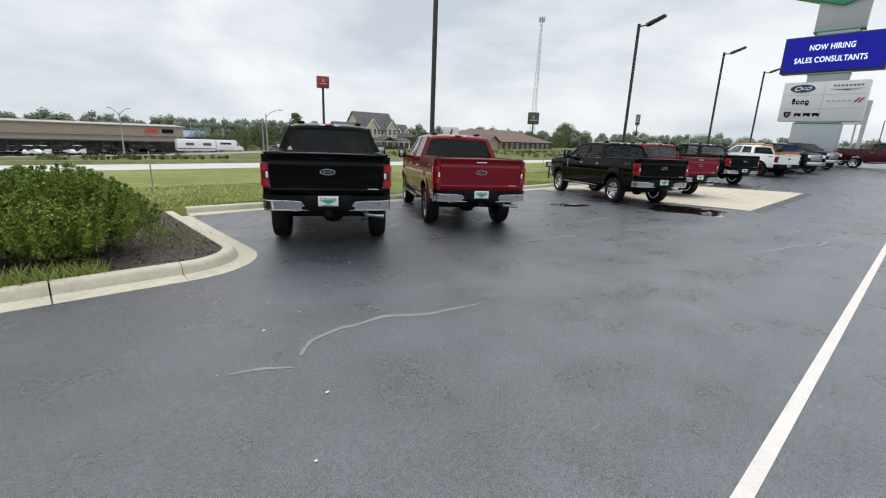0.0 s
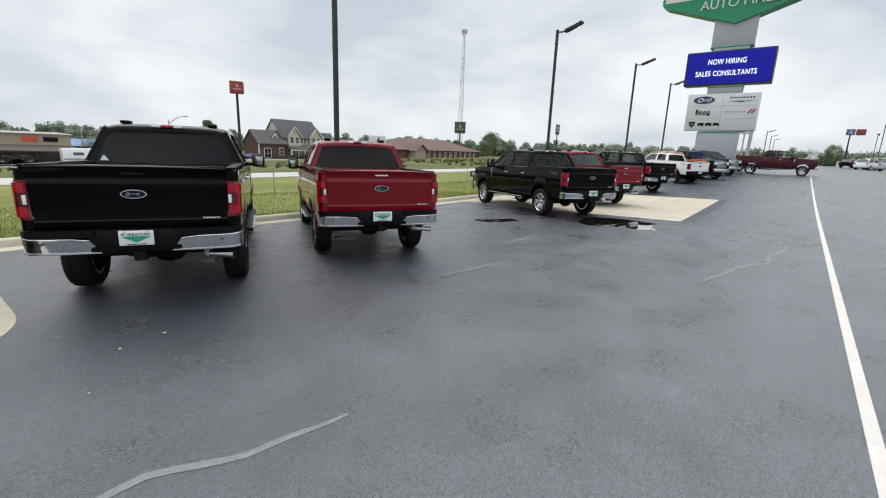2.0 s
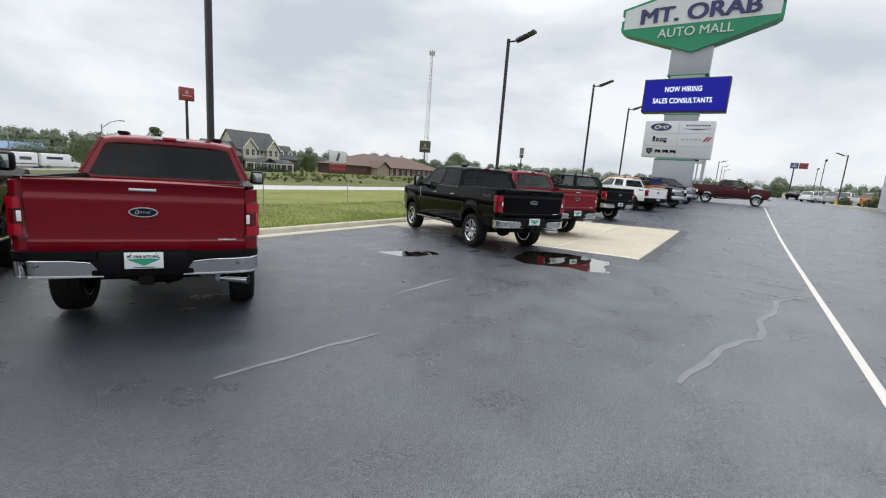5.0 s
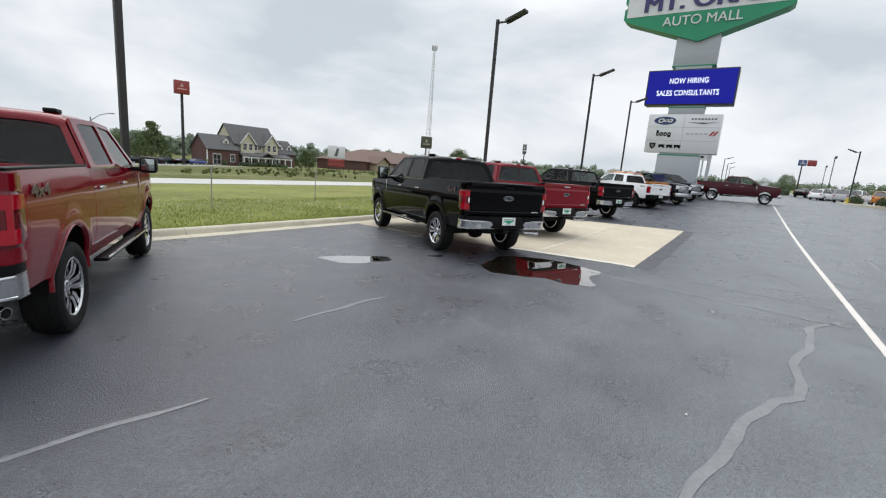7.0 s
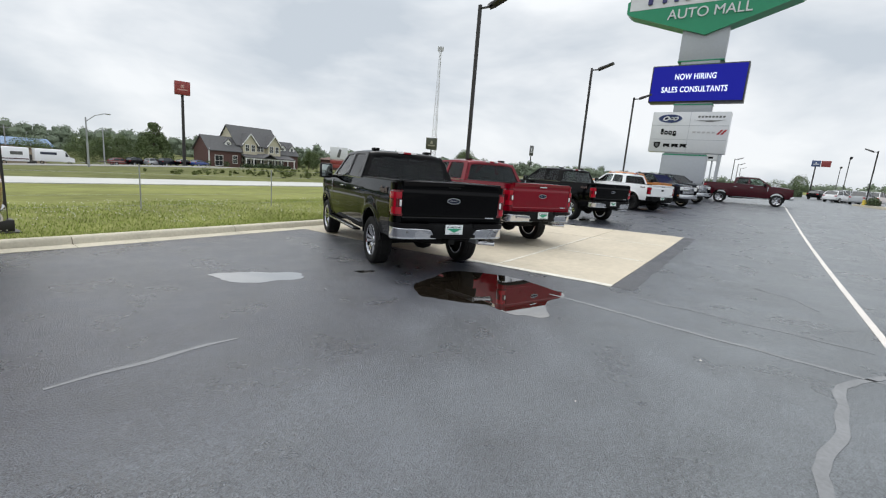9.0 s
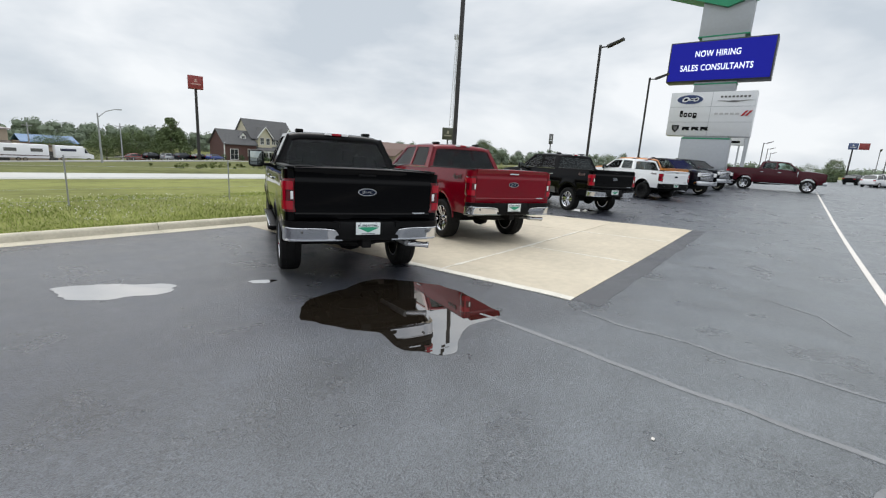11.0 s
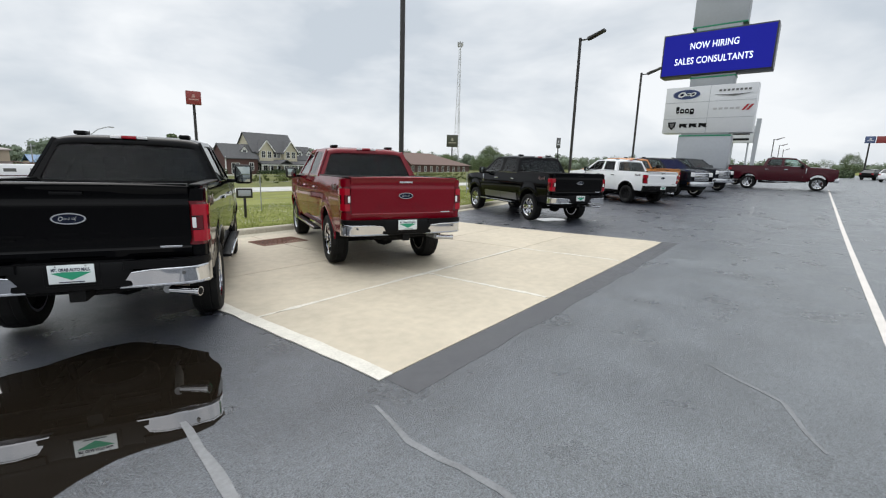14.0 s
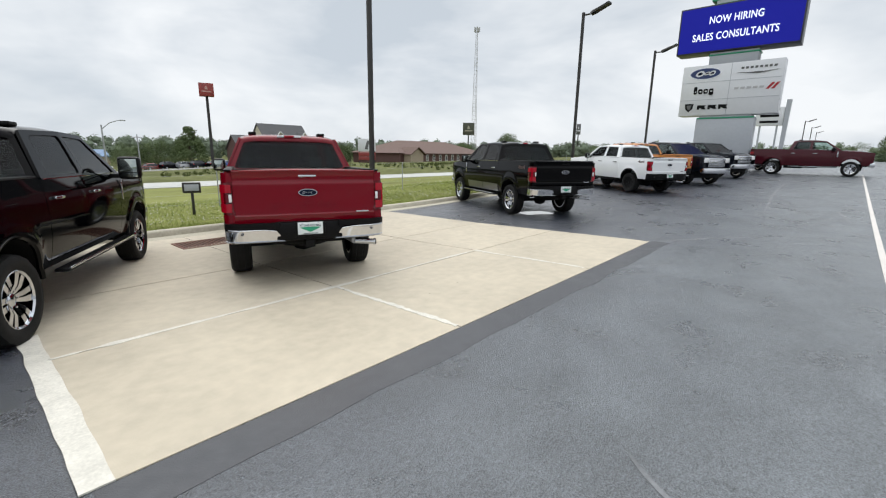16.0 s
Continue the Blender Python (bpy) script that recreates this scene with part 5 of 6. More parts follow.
def house_window(parent, x, y, z, w, h, name="window", bars=True):
    """A white-framed window in a wall that faces -y, its middle at x, z."""
    win = part(name, join(box(x - w / 2 - 0.12, x + w / 2 + 0.12, y - 0.08, y + 0.02, z + h / 2, z + h / 2 + 0.14), box(x - w / 2 - 0.12, x + w / 2 + 0.12, y - 0.1, y + 0.02, z - h / 2 - 0.12, z - h / 2),
                          box(x - w / 2 - 0.12, x - w / 2, y - 0.08, y + 0.02, z - h / 2, z + h / 2), box(x + w / 2, x + w / 2 + 0.12, y - 0.08, y + 0.02, z - h / 2, z + h / 2), box(x - 0.03, x + 0.03, y - 0.06, y + 0.02, z - h / 2, z + h / 2), box(x - w / 2, x + w / 2, y - 0.055, y + 0.02, z - 0.03, z + 0.03)), M_WHITETRIM, parent, smooth=False)
    part("pane", box(x - w / 2, x + w / 2, y - 0.03, y + 0.0, z - h / 2, z + h / 2), M_PANE, win, smooth=False)


HB = -2.6
house = empty("house", Matrix.Translation((0, 0, 0)), "large cream house with grey roofs and a brick wing", "house")
part("brick_wing", gable_wall(68.6, 77.5, 119.5, 127.5, HB, 2.0, 5.4), M_BRICK, house, smooth=False)
part("wing_roof", gable_roof(68.6, 77.5, 119.5, 127.5, 2.0, 5.5), M_SHINGLE, house, smooth=False)
part("main_wall", gable_wall(77.0, 90.5, 121.0, 131.0, HB, 3.9, 8.9), M_SIDING, house, smooth=False)
part("main_roof", gable_roof(77.0, 90.5, 121.0, 131.0, 3.9, 9.0), M_SHINGLE, house, smooth=False)
part("right_wing", gable_wall(90.4, 97.0, 121.0, 129.0, HB, 2.0, 5.6), M_BRICK, house, smooth=False)
part("right_roof", gable_roof(90.4, 97.0, 121.0, 129.0, 2.0, 5.7), M_SHINGLE, house, smooth=False)
for a, b in ((78.2, 82.4), (85.8, 90.0)):
    part("front_gable", gable_wall(a, b, 119.8, 126.0, 0.4, 3.9, 6.8, "y"), M_SIDING, house, smooth=False)
    part("gable_roof", gable_roof(a, b, 119.8, 127.0, 3.9, 6.95, "y"), M_SHINGLE, house, smooth=False)
    for x in (a + 1.2, b - 1.2):
        house_window(house, x, 119.78, 2.9, 1.0, 1.7)
    m = (a + b) / 2
    part("barge_board", join(*[moved(box(-0.12, 0.12, 119.3, 119.42, 0, 3.9), Matrix.Translation((m, 0, 6.75)) @ Matrix.Rotation(s * radians(141), 4, "Y")) for s in (-1, 1)]), M_WHITETRIM, house, smooth=False)
for x in (83.6, 84.7):
    house_window(house, x, 120.98, 2.9, 0.8, 1.5)
for x, y, z in ((74.6, 121.0, 3.2), (92.4, 122.0, 3.0), (95.6, 122.0, 3.0)):
    d = part("dormer", gable_wall(x - 0.9, x + 0.9, y, y + 4.5, z - 1.4, z + 0.9, z + 1.8, "y"), M_WHITETRIM, house, smooth=False)
    part("dormer_roof", gable_roof(x - 0.9, x + 0.9, y, y + 4.5, z + 0.9, z + 1.9, "y", 0.2), M_SHINGLE, d, smooth=False)
    house_window(house, x, y - 0.02, z + 0.1, 0.8, 1.3)
part("porch_roof", shell([[(x, 117.2, 0.45), (x, 121.0, 1.5)] for x in (77.5, 93.5)], (0, 0, -0.2)), M_SHINGLE, house, smooth=False)
part("porch_beam", box(77.5, 93.5, 117.35, 117.6, -0.15, 0.25), M_WHITETRIM, house, smooth=False)
part("porch_floor", box(77.5, 93.5, 117.2, 121.0, HB, HB + 0.5), M_WHITETRIM, house, smooth=False)
for k in range(8):
    part("column", tube((77.8 + k * 2.2, 117.5, HB + 0.5), (77.8 + k * 2.2, 117.5, -0.1), 0.16, n=10), M_WHITETRIM, house)
for x in (78.6, 80.4, 82.2, 87.2, 89.0, 91.0):
    house_window(house, x, 120.98, -0.6, 1.3, 2.0)
d = part("front_door", box(84.0, 85.4, 120.85, 121.0, HB + 0.5, 0.2), M_WHITETRIM, house, smooth=False)
part("door_pane", box(84.3, 85.1, 120.82, 120.86, HB + 1.4, 0.0), M_PANE, d)
part("porch_gable", gable_roof(82.7, 86.7, 116.8, 120.0, 0.5, 1.6, "y", 0.2), M_SHINGLE, house, smooth=False)
house_window(house, 71.2, 119.45, -1.0, 2.0, 2.6, "french_door")
house_window(house, 75.6, 119.45, -0.5, 1.1, 1.9)
part("wing_corner", box(68.5, 68.75, 119.4, 119.6, HB, 2.0), M_WHITETRIM, house, smooth=False)

shop = empty("shop_building", Matrix.Translation((0, 0, 0)), "long beige metal shop with a shaded front", "shop building")
part("wall", box(-20, 28.5, 125, 150, -5.4, 2.0), M_BEIGE, shop, smooth=False)
part("shop_front", box(-19.8, 28.3, 124.75, 124.98, -5.4, -1.0), M_DARKWALL, shop, smooth=False)
part("awning", shell([[(x, 121.5, -1.3), (x, 124.9, -0.3)] for x in (-20.2, 28.7)], (0, 0, -0.25)), material("awning_brown", (0.10, 0.08, 0.07), 0.7, vary=0.15), shop, smooth=False)
part("roof", shell([[(x, 124.6, 2.05), (x, 137, 2.45), (x, 150.3, 2.05)] for x in (-20.5, 29)], (0, 0, -0.2)), M_TINROOF, shop, smooth=False)
for k in range(10):
    part("awning_post", box(-18 + k * 5, -17.8 + k * 5, 121.7, 121.9, -5.2, -1.4), M_POLE, shop, smooth=False)
    part("shop_window", box(-17 + k * 4.5, -14.4 + k * 4.5, 124.70, 124.76, -4.0, -1.7), M_PANE, shop, smooth=False)
part("red_sign", box(20.6, 23.2, 124.85, 124.99, 0.45, 1.35), material("sign_orange_red", (0.55, 0.07, 0.03), 0.5, vary=0), shop, "small red sign", smooth=False)
part("dark_sign", box(24.0, 26.4, 124.85, 124.99, 0.45, 1.35), M_PLASTIC, shop, smooth=False)
part("side_wing", box(28.6, 37.5, 126, 146, -5.4, -1.2), M_BEIGE, shop, smooth=False)
part("wing_roof", shell([[(28.4, 125.5, -0.2), (38.2, 125.5, -1.3)], [(28.4, 147, -0.2), (38.2, 147, -1.3)]], (0, 0, -0.2)), M_BROWNROOF, shop, smooth=False)
part("wing_door", box(34.5, 36.0, 125.9, 126.0, -5.4, -2.2), M_DARKWALL, shop, smooth=False)

annexe = empty("blue_roofed_shed", Matrix.Translation((0, 0, 0)), "low metal shed with a blue roof behind the shop", "shed")
part("wall", box(43, 58, 206, 222, -7.5, -1.5), M_BEIGE, annexe, smooth=False)
part("roof", gable_roof(43, 58, 206, 222, -1.5, 0.8), material("blue_metal_roof", (0.05, 0.13, 0.26), 0.5, vary=0.1, scale=0.8), annexe, smooth=False)

brick = empty("brick_building", Matrix.Translation((0, 0, 0)), "low brown brick building with a hipped roof", "brick building")
part("wall", box(108.5, 152, 101, 124, -2.0, 1.4), M_BRICK, brick, smooth=False)
hv = [(107.8, 100.2, 1.3), (152.7, 100.2, 1.3), (152.7, 124.8, 1.3), (107.8, 124.8, 1.3), (118, 112.5, 5.4), (142, 112.5, 5.4)]
part("roof", (hv, [(0, 1, 5, 4), (1, 2, 5), (2, 3, 4, 5), (3, 0, 4), (3, 2, 1, 0)]), M_BROWNROOF, brick, smooth=False)
part("entrance_roof", gable_roof(110, 116, 97.5, 104, 1.2, 3.2, "y", 0.3), M_BROWNROOF, brick, smooth=False)
part("entrance_wall", gable_wall(110.3, 115.7, 98, 103, -2, 1.1, 2.9, "y"), M_BEIGE, brick, smooth=False)
for k in range(11):
    house_window(brick, 117.5 + k * 3.1, 100.98, -0.1, 0.9, 1.7)

TWX, TWY = 241.5, 176.0
tower = empty("radio_tower", Matrix.Translation((TWX, TWY, -2)), "tall slender lattice radio tower", "radio tower")
M_TOWER = material("tower_grey_steel", (0.40, 0.40, 0.40), 0.6, vary=0.1)


def leg_at(k, z):
    r = 2.1 - 1.5 * z / 77
    return Vector((r * math.cos(k * math.tau / 3 + 0.4), r * math.sin(k * math.tau / 3 + 0.4), z))


for k in range(3):
    part("leg", tube(leg_at(k, 0), leg_at(k, 77), 0.13, 0.09, 6), M_TOWER, tower)
    part("bracing", join(*[tube(leg_at(k, 2.4 * i), leg_at((k + 1) % 3, 2.4 * (i + 1)), 0.05, n=4) for i in range(32)], *[tube(leg_at(k, 2.4 * i), leg_at((k + 1) % 3, 2.4 * i), 0.05, n=4) for i in range(33)]), M_TOWER, tower)
part("antenna_ring", join(*[box(1.5 * math.cos(a) - 0.25, 1.5 * math.cos(a) + 0.25, 1.5 * math.sin(a) - 0.25, 1.5 * math.sin(a) + 0.25, 74.5, 77.2) for a in (0.2, 1.4, 2.6, 3.8, 5.0)]), M_TOWER, tower)


def street_light(x, y, h, arm, label, double=False):
    root = empty("street_light", Matrix.Translation((x, y, land(x, y))), label, "street light")
    part("pole", tube((0, 0, 0), (0, 0, h), 0.16, 0.09, 10), M_GALV, root)
    for s in ((1, -1) if double else (1,)):
        bend = [(0, h - 0.6), (arm * 0.4 * s, h + 0.35), (arm * 0.8 * s, h + 0.75), (arm * s, h + 0.8)]
        part("arm", join(*[tube((a[0], 0, a[1]), (b[0], 0, b[1]), 0.07, n=6) for a, b in zip(bend, bend[1:])]), M_GALV, root)
        part("lamp_head", box(arm * s - 0.35, arm * s + 0.35, -0.16, 0.16, h + 0.70, h + 0.86, 0.04), M_GALV, root)
    return root


street_light(32.3, 82.5, 7.1, 2.7, "galvanised street light with one long arm beside the highway")
street_light(13.5, 105.0, 7.9, 1.5, "tall twin-headed floodlight in front of the shop", True)
for x, y, h in ((34.0, 140, 8.5), (46, 120, 8.0), (9, 160, 9), (24, 160, 9.5)):
    root = empty("utility_pole", Matrix.Translation((x, y, land(x, y))), "thin weathered utility pole with a crossarm", "utility pole", "utility poles")
    part("pole", tube((0, 0, 0), (0, 0, h), 0.15, 0.11, 8), M_GALV, root)
    part("crossarm", box(-0.9, 0.9, -0.06, 0.06, h - 0.7, h - 0.55), M_GALV, root)


# ---- other vehicles ----
def car(label, m, paint_, tall=0.0, group="parked cars far off", rim=M_SILVER):
    """A hatchback or sport utility vehicle; nose along y."""
    root = empty("car", m, label, "car", group)
    L, H = 4.6, 1.48 + tall
    st = [(0.0, 0.45, 0.80 + tall * 0.4), (0.10, 0.35, 1.0 + tall * 0.5), (1.0, 0.28, 1.02 + tall * 0.5), (3.2, 0.28, 0.98 + tall * 0.5), (4.2, 0.30, 0.86 + tall * 0.5), (4.55, 0.38, 0.68 + tall * 0.4), (L, 0.46, 0.58 + tall * 0.3)]
    sec = [(-0.80, 0), (-0.89, 0.15), (-0.90, 0.6), (-0.80, 1), (0.80, 1), (0.90, 0.6), (0.89, 0.15), (0.80, 0)]
    v, n = [], len(sec)
    for y, z0, z1 in st:
        w = 1 - 0.10 * (abs(y / L - 0.5) * 2) ** 4
        v += [(x * w, y, z0 + (z1 - z0) * t) for x, t in sec]
    f = [(i * n + k, i * n + (k + 1) % n, (i + 1) * n + (k + 1) % n, (i + 1) * n + k) for i in range(len(st) - 1) for k in range(n)]
    body = part("body", (v, f + [tuple(range(n)), tuple(range(len(v) - n, len(v)))[::-1]]), paint_, root)
    b0, b1, h0 = 0.15, 3.45, 1.0 + tall * 0.5
    v = [(s * w, y, z) for y, z, w in ((b0, h0, 0.80), (b0 + 0.45, H - 0.05, 0.62), (2.25, H, 0.62), (b1, h0 - 0.04, 0.76)) for s in (-1, 1)]
    part("glasshouse", (v, [(0, 1, 3, 2), (2, 3, 5, 4), (4, 5, 7, 6), (0, 2, 4, 6), (1, 7, 5, 3), (0, 6, 7, 1)]), M_PANE, root, smooth=False)
    part("roof", shell([[(-0.62, y, z), (0, y, z + 0.05), (0.62, y, z)] for y, z in ((b0 + 0.40, H - 0.05), (1.4, H), (2.30, H - 0.01))], (0, 0, -0.05)), paint_, root)
    for s in (-1, 1):
        part("pillar", join(tube((s * 0.80, b0, h0), (s * 0.62, b0 + 0.45, H - 0.05), 0.04, n=6), tube((s * 0.77, b1, h0 - 0.04), (s * 0.62, 2.25, H - 0.02), 0.035, n=6), tube((s * 0.80, 1.75, h0), (s * 0.63, 1.75, H - 0.02), 0.035, n=6)), paint_, root)
        part("tail_lamp", box(min(s * 0.55, s * 0.80), max(s * 0.55, s * 0.80), -0.01, 0.1, 0.78 + tall * 0.4, 0.92 + tall * 0.4, 0.02), M_TAIL, root)
        part("headlamp", box(min(s * 0.45, s * 0.78), max(s * 0.45, s * 0.78), 4.45, 4.57, 0.60 + tall * 0.3, 0.72 + tall * 0.3, 0.02), M_LENS, root)
        part("mirror", box(min(s * 0.85, s * 1.0), max(s * 0.85, s * 1.0), 2.95, 3.1, 0.98 + tall * 0.5, 1.12 + tall * 0.5, 0.03), paint_, root)
    for y in (0.85, 3.70):
        for s in (-1, 1):
            w = part("wheel", CAR_TYRE, None, root)
            w.matrix_basis = Matrix.Translation((s * 0.80, y, 0.335)) @ Matrix.Rotation(0 if s > 0 else math.pi, 4, "Z")
            part("rim", CAR_RIM, None, w)
    return root


CAR_TYRE = mesh_of(*spin([(0.22, -0.09), (0.32, -0.09), (0.335, -0.06), (0.335, 0.06), (0.32, 0.09), (0.22, 0.09)], 24), True)
CAR_TYRE.materials.append(M_RUBBER)
CAR_RIM = mesh_of(*join(spin([(0.02, 0.05), (0.06, 0.07), (0.22, 0.085), (0.225, 0.05), (0.02, 0.02)], 20)), True)
CAR_RIM.materials.append(M_SILVER)
PALE = material("pale_grey_paint", (0.40, 0.42, 0.44), 0.3, vary=0, coat=0.5)
for x, y, hd, p, tall, words in (
        (45.0, 114, 75, M_SIGNRED, 0.0, "small red car"), (48.0, 113.2, 70, M_BLACK, 0.25, "black sport utility vehicle"), (51.3, 112.8, 70, M_SILVER, 0.1, "silver hatchback"),
        (54.0, 112.2, 68, M_NAVY, 0.25, "dark sport utility vehicle"), (57.4, 111.6, 66, M_BLACK, 0.0, "black hatchback"), (60.3, 110.6, 64, M_BLUE, 0.0, "bright blue hatchback"),
        (88.0, -6.2, 120, M_WHITE, 0.1, "white hatchback"), (92.0, -7.4, 120, M_SILVER, 0.25, "silver sport utility vehicle"), (84.0, -8.4, 115, PALE, 0.25, "pale grey sport utility vehicle"),
        (90.0, -10.6, 115, M_WHITE, 0.3, "white sport utility vehicle"), (84.0, -12.2, 110, M_ORANGE, 0.35, "orange off-roader"), (88.0, -13.6, 110, M_ORANGE, 0.35, "orange off-roader"),
        (70.5, -14.2, 100, M_WHITE, 0.1, "white hatchback"), (98.0, -5.2, 120, M_BLACK, 0.0, "black hatchback"), (104.0, -9.5, 120, M_WHITE, 0.25, "white sport utility vehicle")):
    g = land(x, y)
    car(words + " parked beyond the lot" if y < 0 else words + " parked across the highway", Matrix.Translation((x, y, g)) @ Matrix.Rotation(radians(-hd), 4, "Z"), p, tall)

tr = empty("travel_trailer", Matrix.Translation((24.4, 113, land(28, 113))), "long white enclosed trailer with dark stripes", "trailer")
part("body", box(0, 7.8, 0, 2.5, 0.55, 3.1, 0.12), M_WHITE, tr)
part("stripe", box(0.1, 7.7, -0.015, 0.02, 0.95, 1.12), M_MAROON, tr)
for x0 in (1.6, 5.2):
    part("picture", box(x0, x0 + 1.7, -0.015, 0.02, 1.75, 2.35), M_GREY, tr)
for x0 in (3.4, 4.35):
    w = part("wheel", CAR_TYRE, None, tr)
    w.matrix_basis = Matrix.Translation((x0, 0.05, 0.335)) @ Matrix.Rotation(radians(-90), 4, "Z")
part("drawbar", tube((7.7, 1.25, 0.5), (9.0, 1.25, 0.45), 0.06), M_POLE, tr)
van = empty("step_van", Matrix.Translation((34.5, 120, land(36, 120))), "white delivery step van beside the shop", "van")
part("body", box(0, 4.6, 0, 2.2, 0.5, 3.0, 0.1), M_WHITE, van)
part("nose", prism([(4.5, 0.5), (6.3, 0.5), (6.3, 1.3), (5.5, 1.55), (4.9, 2.7), (4.5, 2.8)], 0.05, 2.15), M_WHITE, van, smooth=False)
part("window", prism([(4.8, 1.6), (5.35, 1.6), (4.95, 2.5), (4.8, 2.5)], 0.035, 0.06), M_PANE, van, smooth=False)
part("print", box(0.8, 3.4, -0.012, 0.02, 1.9, 2.4), M_DARK, van)
for x0 in (1.0, 5.4):
    w = part("wheel", CAR_TYRE, None, van)
    w.matrix_basis = Matrix.Translation((x0, 0.05, 0.335)) @ Matrix.Rotation(radians(-90), 4, "Z")


def buggy(x, y, hd, paint_):
    root = empty("off_road_buggy", Matrix.Translation((x, y, land(x, y) + 0.0)) @ Matrix.Rotation(radians(hd), 4, "Z"), "white and black off-road buggy in front of the shop", "buggy", "buggies at the shop")
    part("body", prism([(-1.4, 0.5), (1.5, 0.5), (1.75, 0.9), (0.6, 1.15), (0.2, 0.8), (-0.6, 0.8), (-1.4, 1.3)], -0.65, 0.65), paint_, root, smooth=False)
    part("cage", join(*[tube(a, b, 0.04, n=6) for s in (-0.6, 0.6) for a, b in (((0.7, s, 1.1), (0.2, s, 1.85)), ((0.2, s, 1.85), (-0.8, s, 1.85)), ((-0.8, s, 1.85), (-1.3, s, 1.2)))]), M_POLE, root)
    part("roof", box(-0.8, 0.25, -0.62, 0.62, 1.84, 1.9, 0.02), paint_, root)
    for wx in (-1.05, 1.2):
        for s in (-1, 1):
            w = part("wheel", CAR_TYRE, None, root)
            w.matrix_basis = Matrix.Translation((wx, s * 0.7, 0.335)) @ Matrix.Rotation(radians(90), 4, "Z")


for x, y, hd, p in ((-2.2, 108, 160, M_BLACK), (-0.2, 108, 150, M_WHITE), (1.6, 107, 140, M_WHITE), (4.6, 107.5, 30, M_BLACK), (6.4, 107, 150, M_WHITE), (11.0, 108, 150, M_BLACK), (15.5, 108, 150, M_BLACK), (18.5, 108, 20, M_BLACK)):
    buggy(x, y, hd, p)
ft = empty("flatbed_trailer", Matrix.Translation((41.0, 106, land(43, 106))), "low dark flatbed trailer beside the highway", "trailer")
part("deck", box(0, 4.4, 0, 1.9, 0.55, 0.68, 0.02), M_POLE, ft)
part("rail", join(box(0, 4.4, 0.0, 0.05, 0.9, 0.96), *[box(k * 1.4, k * 1.4 + 0.06, 0, 0.05, 0.6, 0.95) for k in range(4)]), M_POLE, ft)
for x0 in (1.8, 2.6):
    w = part("wheel", CAR_TYRE, None, ft)
    w.matrix_basis = Matrix.Translation((x0, -0.02, 0.335)) @ Matrix.Rotation(radians(-90), 4, "Z")

dealer = empty("dealership", Matrix.Translation((62, -30.5, ramp(62))), "pale grey dealership showroom with an arched entrance tower", "dealership")
part("tower_wall", join(box(0, 8, 11.4, 14.5, 0, 6.6), box(0, 8, 16.8, 19.9, 0, 6.6), box(0, 8, 14.5, 16.8, 4.6, 6.6)), M_SIGNGREY, dealer, smooth=False)
part("entrance_glass", box(0.8, 0.9, 14.5, 16.8, 0, 4.6), M_PANE, dealer, smooth=False)
part("showroom_wall", box(2, 40, -10, 11.39, 0, 5.2), M_SIGNWHITE, dealer, smooth=False)
part("fascia_mark", box(-0.03, 0.01, 12.2, 16.0, 5.3, 5.9), M_DARK, dealer, smooth=False)

# ---- trees, hedges, grass ----
M_LEAF = material("tree_leaves", (0.105, 0.14, 0.060), 0.75, vary=0.35, scale=0.6, spec=0.2, per_leaf=0.3)
# distance haze is put into this paler, greyer leaf colour
M_HAZELEAF = material("haze_pale_leaves", (0.165, 0.200, 0.145), 0.85, vary=0.25, scale=0.03, spec=0.1)
M_NEEDLE = material("yew_leaves", (0.145, 0.205, 0.034), 0.6, vary=0.45, scale=2.2, spec=0.2, per_leaf=0.6)
M_SCRUB = material("scrub_leaves", (0.105, 0.125, 0.045), 0.85, vary=0.4, scale=0.4, spec=0.1)
M_BARK = material("bark", (0.10, 0.08, 0.06), 0.9, vary=0.3, scale=8, bump=0.5)
rng = np.random.default_rng(7)


def leaf_cloud(centres, radii, count, size, stretch=1.0, droop=0.0):
    """Many small bent leaves scattered through overlapping lobes, thickest near their skins."""
    pick = rng.integers(0, len(centres), count)
    d = rng.normal(size=(count, 3))
    d /= np.linalg.norm(d, axis=1)[:, None]
    r = np.asarray(radii)[pick][:, None] * (0.55 + 0.5 * rng.random((count, 1)) ** 0.5)
    p = np.asarray(centres)[pick] + d * r * np.array([1, 1, stretch])
    n = d + rng.normal(size=(count, 3)) * 0.6
    a = np.cross(n, rng.normal(size=(count, 3)))
    a /= np.linalg.norm(a, axis=1)[:, None]
    b = np.cross(n, a)
    b /= np.linalg.norm(b, axis=1)[:, None]
    s = size * (0.6 + 0.8 * rng.random((count, 1)))
    v = np.stack([p - a * s, p + b * s * 0.5 + n * s * 0.1, p + a * s, p - b * s * 0.5], 1).reshape(-1, 3)
    f = np.arange(count * 4).reshape(-1, 4)
    return v.tolist(), f.tolist()


def plain_mesh(geo, mat):
    me = bpy.data.meshes.new("leaves")
    me.from_pydata(geo[0], [], geo[1])
    me.materials.append(mat)
    return me


